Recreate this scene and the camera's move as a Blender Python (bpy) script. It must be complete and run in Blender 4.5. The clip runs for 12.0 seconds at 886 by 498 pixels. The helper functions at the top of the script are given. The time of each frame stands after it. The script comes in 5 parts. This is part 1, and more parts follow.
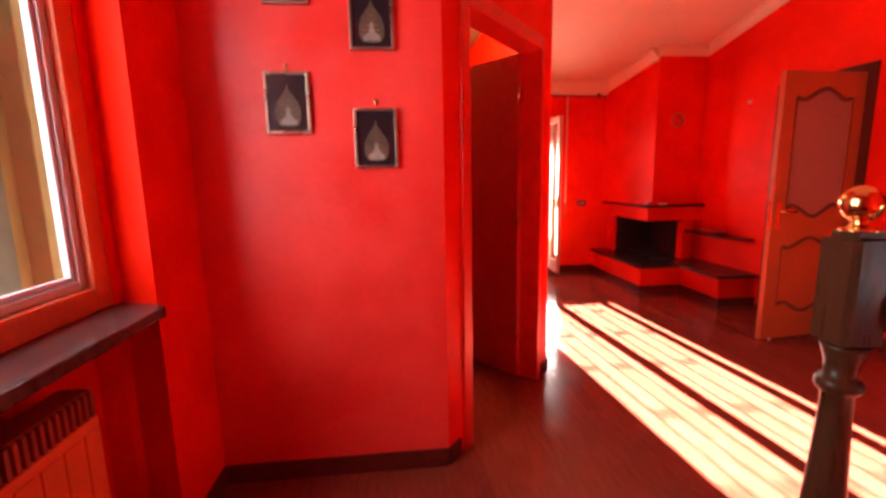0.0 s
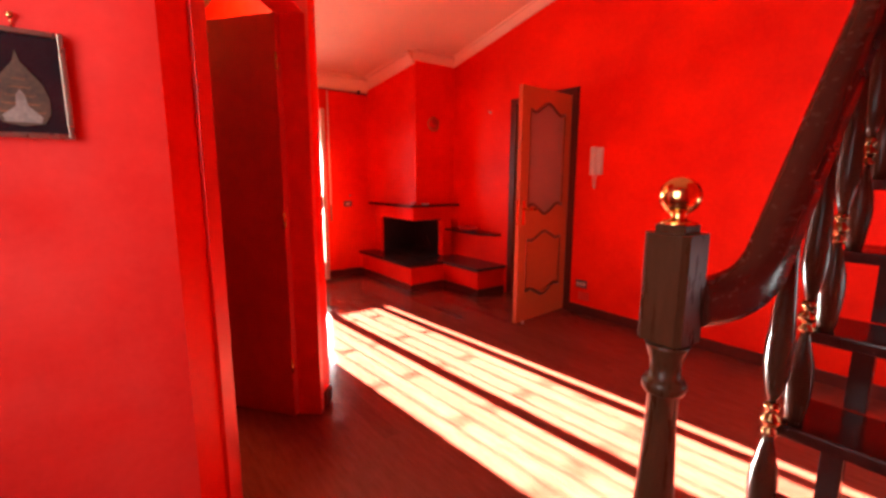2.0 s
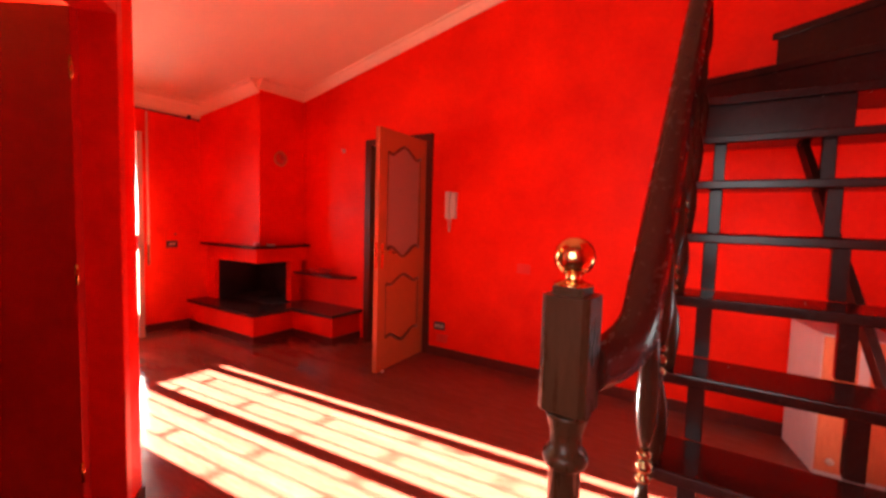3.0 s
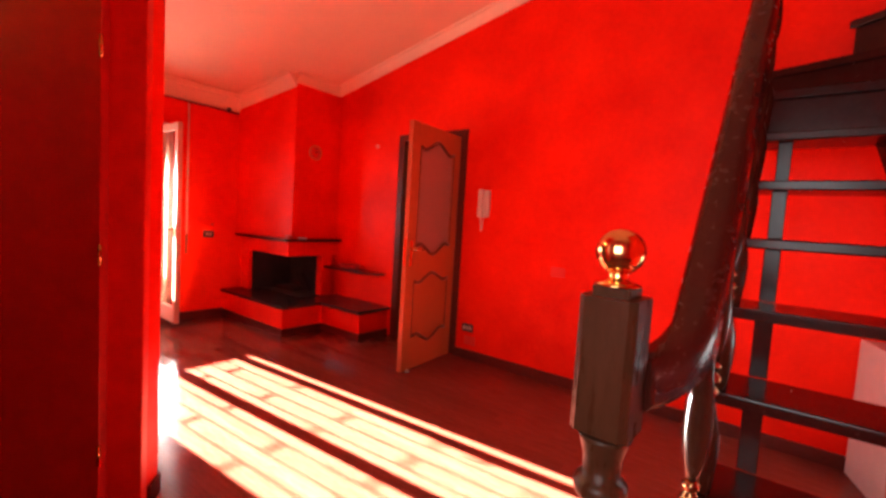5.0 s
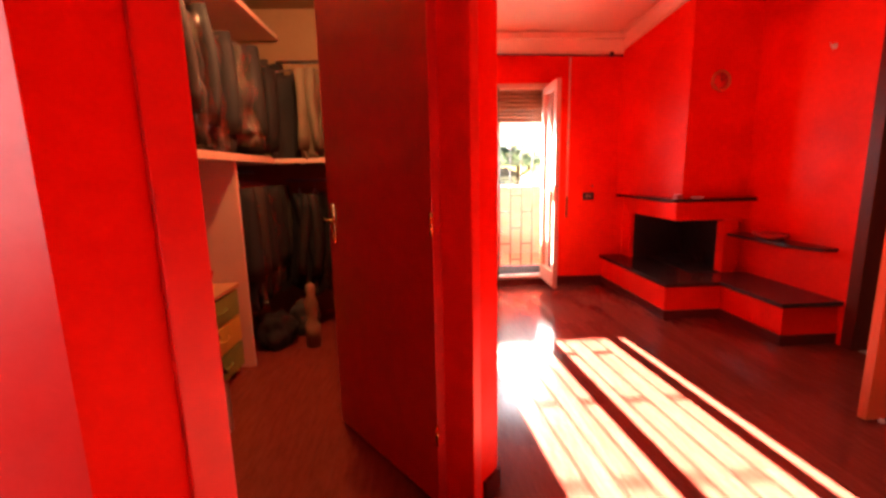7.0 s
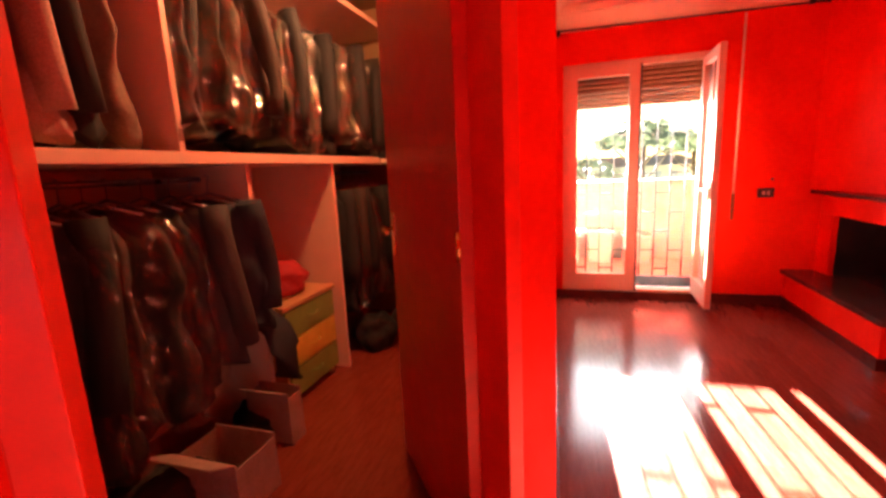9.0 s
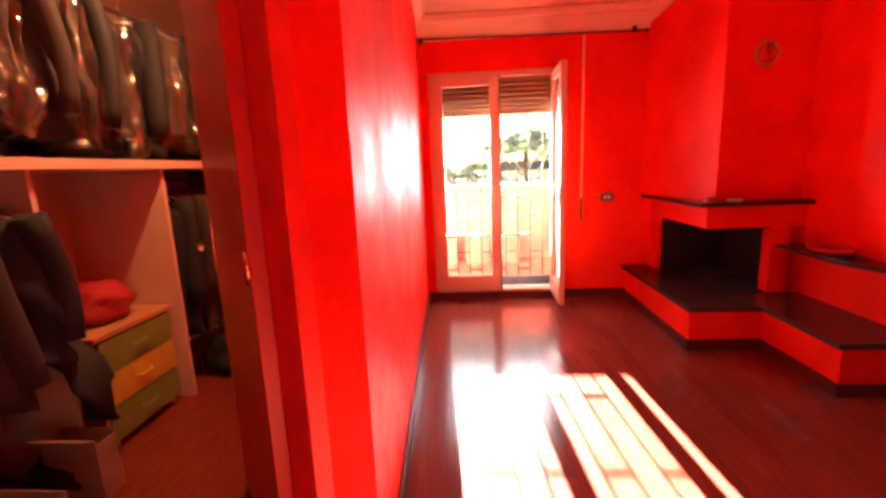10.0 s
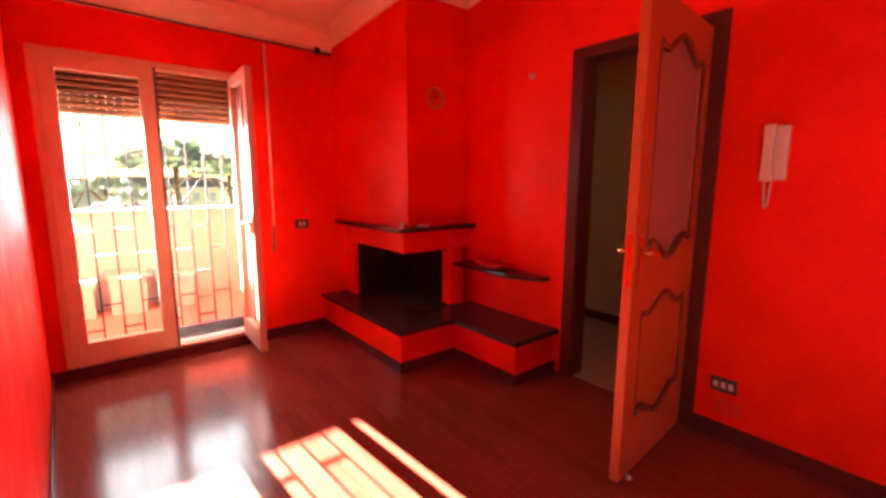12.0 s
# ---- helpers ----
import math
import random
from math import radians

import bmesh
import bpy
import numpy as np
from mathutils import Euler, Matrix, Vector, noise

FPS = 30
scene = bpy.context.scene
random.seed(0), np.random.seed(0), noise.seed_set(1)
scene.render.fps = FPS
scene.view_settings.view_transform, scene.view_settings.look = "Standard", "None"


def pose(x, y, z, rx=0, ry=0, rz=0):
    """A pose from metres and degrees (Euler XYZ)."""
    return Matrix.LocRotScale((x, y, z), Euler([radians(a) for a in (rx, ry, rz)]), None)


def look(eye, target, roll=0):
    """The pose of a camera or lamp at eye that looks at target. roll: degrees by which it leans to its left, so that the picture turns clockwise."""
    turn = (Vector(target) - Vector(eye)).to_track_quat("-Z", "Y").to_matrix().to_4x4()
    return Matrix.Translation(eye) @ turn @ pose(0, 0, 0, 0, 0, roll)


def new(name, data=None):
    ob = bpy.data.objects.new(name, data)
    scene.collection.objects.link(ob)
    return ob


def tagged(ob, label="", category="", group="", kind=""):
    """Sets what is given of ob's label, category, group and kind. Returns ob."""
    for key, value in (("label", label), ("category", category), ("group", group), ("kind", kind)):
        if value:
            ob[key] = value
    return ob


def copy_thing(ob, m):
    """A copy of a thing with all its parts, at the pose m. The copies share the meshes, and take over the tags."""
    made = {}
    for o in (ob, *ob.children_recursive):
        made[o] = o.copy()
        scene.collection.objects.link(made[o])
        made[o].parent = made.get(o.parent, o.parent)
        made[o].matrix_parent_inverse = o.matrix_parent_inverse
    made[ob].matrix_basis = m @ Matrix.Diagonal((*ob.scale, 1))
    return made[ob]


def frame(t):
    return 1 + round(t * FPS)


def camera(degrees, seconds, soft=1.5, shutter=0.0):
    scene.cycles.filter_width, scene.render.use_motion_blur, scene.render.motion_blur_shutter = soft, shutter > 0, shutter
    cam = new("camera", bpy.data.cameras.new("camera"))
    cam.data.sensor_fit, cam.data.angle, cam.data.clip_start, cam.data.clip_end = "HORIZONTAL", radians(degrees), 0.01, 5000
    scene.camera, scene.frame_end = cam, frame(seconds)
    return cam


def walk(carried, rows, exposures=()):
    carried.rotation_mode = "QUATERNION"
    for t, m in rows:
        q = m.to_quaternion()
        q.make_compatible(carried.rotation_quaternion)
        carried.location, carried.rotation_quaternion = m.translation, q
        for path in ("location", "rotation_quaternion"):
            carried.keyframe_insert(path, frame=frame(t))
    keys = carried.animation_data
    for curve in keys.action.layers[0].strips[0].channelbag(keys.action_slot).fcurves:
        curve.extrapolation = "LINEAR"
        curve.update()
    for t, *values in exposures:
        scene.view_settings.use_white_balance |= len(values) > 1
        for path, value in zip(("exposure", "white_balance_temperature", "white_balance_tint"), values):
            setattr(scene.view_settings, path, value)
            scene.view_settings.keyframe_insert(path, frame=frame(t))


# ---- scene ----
cam = camera(91.1, 12.0, soft=3.0)
PATH = [
    (0, (1.432, 1.765, 1.319), (1.629, 3.730, 1.001), -1.1),
    (0.5, (1.480, 1.832, 1.309), (1.822, 3.775, 0.982), -1.3),
    (1, (1.472, 1.955, 1.302), (2.064, 3.835, 0.962), -1.1),
    (1.5, (1.472, 2.101, 1.292), (2.359, 3.859, 0.943), -0.5),
    (2, (1.501, 2.211, 1.279), (2.686, 3.791, 0.962), 0.2),
    (2.5, (1.550, 2.319, 1.293), (3.006, 3.667, 1.043), 1.0),
    (3, (1.572, 2.397, 1.316), (3.240, 3.493, 1.179), 1.6),
    (3.2, (1.549, 2.447, 1.316), (3.283, 3.440, 1.243), 2.0),
    (4.8, (1.621, 2.457, 1.301), (3.290, 3.557, 1.224), 3.3),
    (5, (1.680, 2.443, 1.283), (3.259, 3.663, 1.147), 3.5),
    (5.5, (1.847, 2.515, 1.251), (3.137, 4.023, 1.001), 2.8),
    (6, (1.924, 2.693, 1.234), (2.883, 4.421, 0.926), 1.5),
    (6.5, (2.020, 2.826, 1.240), (2.570, 4.719, 0.904), 0.1),
    (7, (2.129, 2.996, 1.238), (2.238, 4.963, 0.892), -1.3),
    (7.5, (2.182, 3.066, 1.257), (1.862, 5.008, 0.897), -1.9),
    (9.3, (2.503, 3.389, 1.276), (1.919, 5.268, 0.916), -2.7),
    (9.5, (2.535, 3.378, 1.294), (2.080, 5.290, 0.923), -2.7),
    (10, (2.693, 3.472, 1.282), (2.563, 5.433, 0.914), -2.3),
    (10.5, (2.705, 3.529, 1.290), (2.955, 5.480, 0.927), -1.7),
    (11, (2.611, 3.631, 1.279), (3.239, 5.500, 0.942), -1.0),
    (11.5, (2.558, 3.776, 1.300), (3.508, 5.506, 0.976), -0.3),
    (12, (2.579, 3.937, 1.315), (3.815, 5.479, 1.008), 0.2),
]
walk(cam, [(t, look(eye, target, roll)) for t, eye, target, roll in PATH],
     exposures=[(0.0, 6.45), (3.2, 6.45), (5.0, 6.5), (7.5, 6.5), (9.5, 6.6), (10.5, 6.5), (12.0, 6.25)])

# ---- world, sun, large lights ----
SUN_ELEVATION = 16.2
SUN_SLOPE = 0.065          # sideways drift of the sunbeam per metre into the room
world = bpy.data.worlds.new("sky")
scene.world = world
world.use_nodes = True
wn = world.node_tree.nodes
wn.clear()
sky = wn.new("ShaderNodeTexSky")
sky.sky_type = "NISHITA"
sky.sun_disc = False
sky.sun_elevation = radians(SUN_ELEVATION)
sky.sun_rotation = radians(-3.7)
sky_bg = wn.new("ShaderNodeBackground")
sky_bg.inputs["Strength"].default_value = 0.0017
sky_out = wn.new("ShaderNodeOutputWorld")
world.node_tree.links.new(sky.outputs["Color"], sky_bg.inputs["Color"])
world.node_tree.links.new(sky_bg.outputs["Background"], sky_out.inputs["Surface"])

sun = new("sun", bpy.data.lights.new("sun", "SUN"))
sun.data.energy = 5.0
sun.data.angle = radians(0.5)
sun.data.color = (1.0, 0.96, 0.91)
rise_of_sun = math.tan(radians(SUN_ELEVATION))
sun.matrix_world = look((2.9, 12.0, 6.0), (2.9 + SUN_SLOPE * 4, 8.0, 6.0 - 4 * rise_of_sun))


def area_light(name, eye, target, width, height, watts, color):
    lamp = bpy.data.lights.new(name, "AREA")
    lamp.shape, lamp.size, lamp.size_y, lamp.energy, lamp.color = "RECTANGLE", width, height, watts, color
    ob = new(name, lamp)
    ob.matrix_world = look(eye, target)
    return ob


SKY_COLOR = (0.93, 0.97, 1.0)
area_light("skylight_french_window", (2.95, 8.05, 1.35), (2.95, 4.0, 0.95), 1.1, 0.8, 0.74, SKY_COLOR)
area_light("skylight_hall_window", (0.1, 2.5, 1.65), (3.0, 2.6, 1.3), 1.3, 1.4, 0.74, SKY_COLOR)
# Lamp behind the assumed stair window; it also brightens the east wall.
area_light("assumed_stair_window_light", (3.9, 1.35, 1.0), (3.9, 4.0, 0.9), 0.8, 0.7, 0.22, SKY_COLOR)
# Added warm fill in the closet; daylight by the door is the main light.
closet_fill = new("closet_fill_light", bpy.data.lights.new("closet_fill_light", "POINT"))
closet_fill.data.energy, closet_fill.data.color, closet_fill.data.shadow_soft_size = 1.1, (1.0, 0.44, 0.19), 0.05
closet_fill.location = (1.60, 5.36, 2.36)

# ---- materials ----


def shader(name):
    m = bpy.data.materials.new(name)
    m.use_nodes = True
    nt = m.node_tree
    return m, nt, nt.nodes["Principled BSDF"]


def ramp(nt, src, stops):
    r = nt.nodes.new("ShaderNodeValToRGB")
    els = r.color_ramp.elements
    while len(els) < len(stops):
        els.new(0.5)
    for e, (p, c) in zip(els, stops):
        e.position = p
        e.color = (*c, 1) if len(c) == 3 else c
    nt.links.new(src, r.inputs["Fac"])
    return r.outputs["Color"]


def coords(nt, scale=(1, 1, 1), obj=False):
    tc = nt.nodes.new("ShaderNodeTexCoord")
    mp = nt.nodes.new("ShaderNodeMapping")
    mp.inputs["Scale"].default_value = scale
    if obj:
        nt.links.new(tc.outputs["Object"], mp.inputs["Vector"])
    else:
        geo = nt.nodes.new("ShaderNodeNewGeometry")
        nt.links.new(geo.outputs["Position"], mp.inputs["Vector"])
    return mp.outputs["Vector"]


def tex_noise(nt, vec, scale, detail=4, rough=0.55):
    n = nt.nodes.new("ShaderNodeTexNoise")
    n.inputs["Scale"].default_value, n.inputs["Detail"].default_value, n.inputs["Roughness"].default_value = scale, detail, rough
    nt.links.new(vec, n.inputs["Vector"])
    return n.outputs["Fac"]


def mix_color(nt, fac, a, b, mode="MIX"):
    m = nt.nodes.new("ShaderNodeMix")
    m.data_type, m.blend_type = "RGBA", mode
    for sock, v in ((m.inputs[0], fac), (m.inputs[6], a), (m.inputs[7], b)):
        if hasattr(v, "is_linked"):
            nt.links.new(v, sock)
        else:
            sock.default_value = v if isinstance(v, float) else (*v, 1)
    return m.outputs[2]


def bump(nt, bsdf, height, strength, distance=0.01):
    b = nt.nodes.new("ShaderNodeBump")
    b.inputs["Strength"].default_value, b.inputs["Distance"].default_value = strength, distance
    nt.links.new(height, b.inputs["Height"])
    nt.links.new(b.outputs["Normal"], bsdf.inputs["Normal"])


def plaster(name, dark, light, rough=0.42, patch=1.6, spec=0.5):
    """Hand-sponged glazed paint: cloudy patches over a fine brushed grain."""
    m, nt, b = shader(name)
    v = coords(nt)
    big = tex_noise(nt, v, patch, 5, 0.6)
    fine = tex_noise(nt, v, 38, 4)
    c = ramp(nt, big, [(0.3, dark), (0.7, light)])
    c = mix_color(nt, 0.22, c, ramp(nt, fine, [(0.3, dark), (0.7, light)]))
    nt.links.new(c, b.inputs["Base Color"])
    r = ramp(nt, tex_noise(nt, v, 4.5, 4), [(0.3, (rough - 0.1,) * 3), (0.7, (rough + 0.12,) * 3)])
    nt.links.new(r, b.inputs["Roughness"])
    b.inputs["Specular IOR Level"].default_value = spec
    bump(nt, b, fine, 0.10, 0.004)
    return m


def plain(name, color, rough=0.5, metal=0.0, grain=30, depth=0.12, var=0.22, spec=0.5):
    """Painted, moulded or metal surface with a fine mottle and slight wear."""
    m, nt, b = shader(name)
    v = coords(nt)
    n = tex_noise(nt, v, grain, 4)
    big = tex_noise(nt, v, grain / 9, 3)
    dark = tuple(c * (1 - var) for c in color)
    light = tuple(min(1.0, c * (1 + var * 0.6)) for c in color)
    c = mix_color(nt, 0.5, ramp(nt, n, [(0.3, dark), (0.7, light)]), ramp(nt, big, [(0.3, dark), (0.7, light)]))
    nt.links.new(c, b.inputs["Base Color"])
    r = ramp(nt, big, [(0.3, (max(0.03, rough * 0.8),) * 3), (0.7, (min(1.0, rough * 1.2),) * 3)])
    nt.links.new(r, b.inputs["Roughness"])
    b.inputs["Metallic"].default_value = metal
    b.inputs["Specular IOR Level"].default_value = spec
    bump(nt, b, n, depth, 0.002)
    return m


def wood(name, dark, light, rough=0.3, scale=(1, 1, 1), coat=0.0, random_tone=0.0, relief=0.03, spec=0.32):
    m, nt, b = shader(name)
    v = coords(nt, scale, obj=True)
    n = tex_noise(nt, v, 9, 6, 0.6)
    fine = tex_noise(nt, v, 42, 4)
    c = mix_color(nt, 0.35, ramp(nt, n, [(0.3, dark), (0.7, light)]), ramp(nt, fine, [(0.3, dark), (0.7, light)]))
    if random_tone:
        info = nt.nodes.new("ShaderNodeObjectInfo")
        tone = ramp(nt, info.outputs["Random"], [(0.0, (1 - random_tone,) * 3), (1.0, (1, 1, 1))])
        c = mix_color(nt, 1.0, c, tone, "MULTIPLY")
    nt.links.new(c, b.inputs["Base Color"])
    r = ramp(nt, n, [(0.3, (rough * 0.8,) * 3), (0.7, (rough * 1.25,) * 3)])
    nt.links.new(r, b.inputs["Roughness"])
    b.inputs["Coat Weight"].default_value = coat * 0.5
    b.inputs["Specular IOR Level"].default_value = spec
    b.inputs["Coat Roughness"].default_value = 0.12
    if relief:
        bump(nt, b, fine, relief, 0.001)
    return m


def clear_glass(name):
    """A thin pane: almost clear, with a polished surface."""
    m, nt, b = shader(name)
    b.inputs["Base Color"].default_value = (0.25, 0.28, 0.27, 1)
    b.inputs["Roughness"].default_value = 0.02
    b.inputs["Alpha"].default_value = 0.05
    return m


RED_DARK, RED_LIGHT = (0.64, 0.0050, 0.0005), (0.90, 0.016, 0.0014)
red_wall = plaster("red_sponged_paint", RED_DARK, RED_LIGHT, 0.50, 1.5, 0.10)
# Pinker than red_wall: the hall window's sheen is put into the colour.
pink_wall = plaster("red_paint_with_window_sheen", (0.64, 0.010, 0.007), (0.82, 0.052, 0.040), 0.40, 2.2, 0.45)
red_gloss = plain("red_gloss_paint", (0.70, 0.016, 0.008), 0.34, grain=12)
red_dark_door = plain("deep_red_door_paint", (0.50, 0.010, 0.006), 0.38, grain=14)
ceiling_paint = plaster("warm_white_ceiling_paint", (0.76, 0.48, 0.29), (0.84, 0.56, 0.35), 0.7, 1.0, 0.2)
cornice_paint = plain("cream_cornice_paint", (0.82, 0.56, 0.35), 0.55, grain=20, var=0.06, depth=0.02)
landing_paint = plaster("ochre_landing_paint", (0.46, 0.29, 0.13), (0.54, 0.35, 0.17), 0.6, 1.2, 0.2)
white_wall = plaster("cream_wall_paint", (0.66, 0.58, 0.46), (0.74, 0.66, 0.54), 0.6, 1.2, 0.3)
floor_wood = wood("red_brown_floor_wood", (0.160, 0.024, 0.013), (0.26, 0.052, 0.031), 0.17, (5, 0.7, 5), 0.0, 0.22, 0)
joint_dark = plain("floor_joint_shadow", (0.035, 0.008, 0.006), 0.5)
skirting = wood("dark_red_skirting_wood", (0.07, 0.009, 0.006), (0.13, 0.018, 0.010), 0.33, (2, 2, 12), 0.0, spec=0.16)
stair_wood = wood("dark_varnished_stair_wood", (0.024, 0.004, 0.003), (0.036, 0.006, 0.004), 0.22, (1, 5, 5), 0.0, spec=0.20)
newel_wood = wood("brown_varnished_newel_wood", (0.042, 0.013, 0.006), (0.070, 0.022, 0.010), 0.30, (6, 6, 0.8), 0.0, spec=0.14)
rail_wood = wood("dark_red_rail_wood", (0.036, 0.006, 0.004), (0.046, 0.008, 0.005), 0.24, (1, 4, 4), 0.0, relief=0, spec=0.18)
baluster_wood = wood("dark_turned_baluster_wood", (0.032, 0.010, 0.006), (0.060, 0.018, 0.009), 0.24, (6, 6, 0.8), 0.0, relief=0, spec=0.22)
door_wood = wood("orange_brown_door_wood", (0.36, 0.048, 0.012), (0.48, 0.078, 0.020), 0.38, (12, 12, 1.6), 0.1)
moulding_wood = wood("dark_door_moulding_wood", (0.10, 0.022, 0.012), (0.17, 0.040, 0.020), 0.33, (9, 9, 9), 0.2)
frame_wood = wood("dark_door_frame_wood", (0.070, 0.010, 0.005), (0.11, 0.017, 0.009), 0.38, (12, 12, 1.6), 0.0, spec=0.14)
window_wood = wood("salmon_painted_window_wood", (0.62, 0.30, 0.20), (0.74, 0.40, 0.28), 0.36, (8, 8, 1.6), 0.2)
hall_window_wood = wood("orange_painted_window_wood", (0.50, 0.10, 0.035), (0.62, 0.15, 0.055), 0.36, (8, 8, 1.6), 0.2)
brass = plain("polished_brass", (0.80, 0.46, 0.17), 0.14, 1.0, 60, 0.05)
old_brass = plain("tarnished_brass", (0.26, 0.12, 0.05), 0.22, 1.0, 60, 0.05)
steel = plain("grey_steel", (0.34, 0.35, 0.37), 0.32, 1.0, 60)
reveal_grey = plain("blue_grey_metal_and_reveal_shade", (0.13, 0.16, 0.18), 0.45, 0.0, 40)
black_iron = plain("black_painted_iron", (0.030, 0.028, 0.030), 0.38, 0.2, 40)
granite = plain("dark_polished_granite", (0.058, 0.026, 0.021), 0.18, grain=120, var=0.6, spec=0.32)
marble_sill = plain("dark_veined_marble", (0.060, 0.032, 0.030), 0.16, grain=26, var=0.75)
soot = plain("sooty_firebrick", (0.020, 0.014, 0.012), 0.85, grain=18, var=0.7, depth=0.5)
white_plastic = plain("off_white_plastic", (0.62, 0.36, 0.27), 0.36, grain=50, var=0.08)
dark_plastic = plain("dark_brown_plastic", (0.06, 0.03, 0.025), 0.4, grain=50)
sash_paint = plain("grey_white_sash_paint", (0.50, 0.52, 0.54), 0.35, 0.0, 30, var=0.08)
white_metal = plain("white_painted_aluminium", (0.80, 0.80, 0.80), 0.32, 0.0, 30, var=0.08)
shutter_brown = wood("orange_brown_shutter_slat", (0.17, 0.055, 0.020), (0.24, 0.085, 0.032), 0.5, (2, 10, 10))
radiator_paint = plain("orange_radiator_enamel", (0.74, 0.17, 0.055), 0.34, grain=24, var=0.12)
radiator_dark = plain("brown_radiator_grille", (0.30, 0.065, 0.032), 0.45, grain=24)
glass = clear_glass("window_glass")
frosted = plain("frosted_brown_glass", (0.33, 0.115, 0.075), 0.34, grain=240, depth=0.2, var=0.08)
terrace_tile = plain("terracotta_terrace_tile", (0.36, 0.26, 0.19), 0.6, grain=14)
parapet_paint = plaster("cream_parapet_render", (0.33, 0.33, 0.28), (0.39, 0.39, 0.33), 0.8, 1.4, 0.2)
# The leaf green is lightened to carry the haze of the distance.
pine_leaf = plain("hazed_pine_foliage", (0.26, 0.30, 0.22), 0.7, grain=9, var=0.6)
bark = plain("pine_bark", (0.14, 0.09, 0.06), 0.9, grain=25, var=0.5)
far_ground = plain("dry_grass_ground", (0.16, 0.17, 0.09), 0.9, grain=0.7, var=0.4)
closet_board = plain("cream_wardrobe_board", (0.66, 0.46, 0.34), 0.42, grain=9, var=0.10)
cabinet_board = plain("pale_grey_pink_board", (0.58, 0.44, 0.40), 0.45, grain=12, var=0.12)
facade_beige = plain("beige_facade_render", (0.34, 0.25, 0.13), 0.85, grain=6, var=0.3)
facade_grey = plain("grey_shutter_paint", (0.13, 0.14, 0.15), 0.6, grain=12, var=0.3)
closet_paint = plaster("ochre_closet_paint", (0.20, 0.13, 0.065), (0.27, 0.18, 0.09), 0.7, 1.2, 0.2)
chest_green = plain("green_drawer_paint", (0.20, 0.30, 0.07), 0.42, grain=14)
chest_yellow = plain("yellow_drawer_paint", (0.60, 0.46, 0.07), 0.42, grain=14)
chest_wood = wood("light_pine_chest", (0.42, 0.20, 0.09), (0.55, 0.29, 0.14), 0.4, (8, 8, 2))

# ---- mesh helpers ----


def box_bm(x0, y0, z0, x1, y1, z1, bevel=0.0):
    bm = bmesh.new()
    bmesh.ops.create_cube(bm, size=1)
    for v in bm.verts:
        v.co = Vector(((x0 + x1) / 2 + v.co.x * (x1 - x0), (y0 + y1) / 2 + v.co.y * (y1 - y0), (z0 + z1) / 2 + v.co.z * (z1 - z0)))
    if bevel:
        bmesh.ops.bevel(bm, geom=bm.edges[:], offset=bevel, segments=2, affect="EDGES", profile=0.6)
    return bm


def prism_bm(poly, z0, z1, bevel=0.0):
    """A plan polygon (counter-clockwise) raised from z0 to z1; either height may be a function of (x, y)."""
    low = z0 if callable(z0) else (lambda x, y: z0)
    high = z1 if callable(z1) else (lambda x, y: z1)
    bm = bmesh.new()
    a = [bm.verts.new((x, y, low(x, y))) for x, y in poly]
    b = [bm.verts.new((x, y, high(x, y))) for x, y in poly]
    bm.faces.new(a[::-1])
    bm.faces.new(b)
    n = len(poly)
    for i in range(n):
        bm.faces.new((a[i], a[(i + 1) % n], b[(i + 1) % n], b[i]))
    bmesh.ops.recalc_face_normals(bm, faces=bm.faces)
    if bevel:
        bmesh.ops.bevel(bm, geom=bm.edges[:], offset=bevel, segments=2, affect="EDGES", profile=0.6)
    return bm


def lathe_bm(profile, seg=24):
    """A turned piece about z from (radius, height) pairs."""
    bm = bmesh.new()
    rings = []
    for r, z in profile:
        rings.append([bm.verts.new((r * math.cos(2 * math.pi * k / seg), r * math.sin(2 * math.pi * k / seg), z)) for k in range(seg)])
    for p, q in zip(rings, rings[1:]):
        for k in range(seg):
            f = bm.faces.new((p[k], p[(k + 1) % seg], q[(k + 1) % seg], q[k]))
            f.smooth = True
    bm.faces.new(rings[0][::-1])
    bm.faces.new(rings[-1])
    return bm


def sweep_bm(points, width, height, seg=4, round_off=0.0, up=(0, 0, 1)):
    """A bar of rectangular (seg 4) or round (seg > 4) section along a line of points."""
    bm = bmesh.new()
    pts = [Vector(p) for p in points]
    rings = []
    for i, p in enumerate(pts):
        t = (pts[min(i + 1, len(pts) - 1)] - pts[max(i - 1, 0)]).normalized()
        side = t.cross(Vector(up))
        side = side.normalized() if side.length > 1e-5 else Vector((1, 0, 0))
        top = side.cross(t).normalized()
        if seg == 4 and round_off == 0:
            offs = [(-1, -1), (1, -1), (1, 1), (-1, 1)]
        elif seg == 4:
            k = 1 - round_off
            offs = [(-k, -1), (k, -1), (1, -k), (1, k), (k, 1), (-k, 1), (-1, k), (-1, -k)]
        else:
            offs = [(math.cos(2 * math.pi * j / seg), math.sin(2 * math.pi * j / seg)) for j in range(seg)]
        rings.append([bm.verts.new(p + side * (a * width / 2) + top * (b * height / 2)) for a, b in offs])
    n = len(rings[0])
    for r, q in zip(rings, rings[1:]):
        for k in range(n):
            f = bm.faces.new((r[k], r[(k + 1) % n], q[(k + 1) % n], q[k]))
            f.smooth = seg > 4 or round_off > 0
    bm.faces.new(rings[0][::-1])
    bm.faces.new(rings[-1])
    bmesh.ops.recalc_face_normals(bm, faces=bm.faces)
    return bm


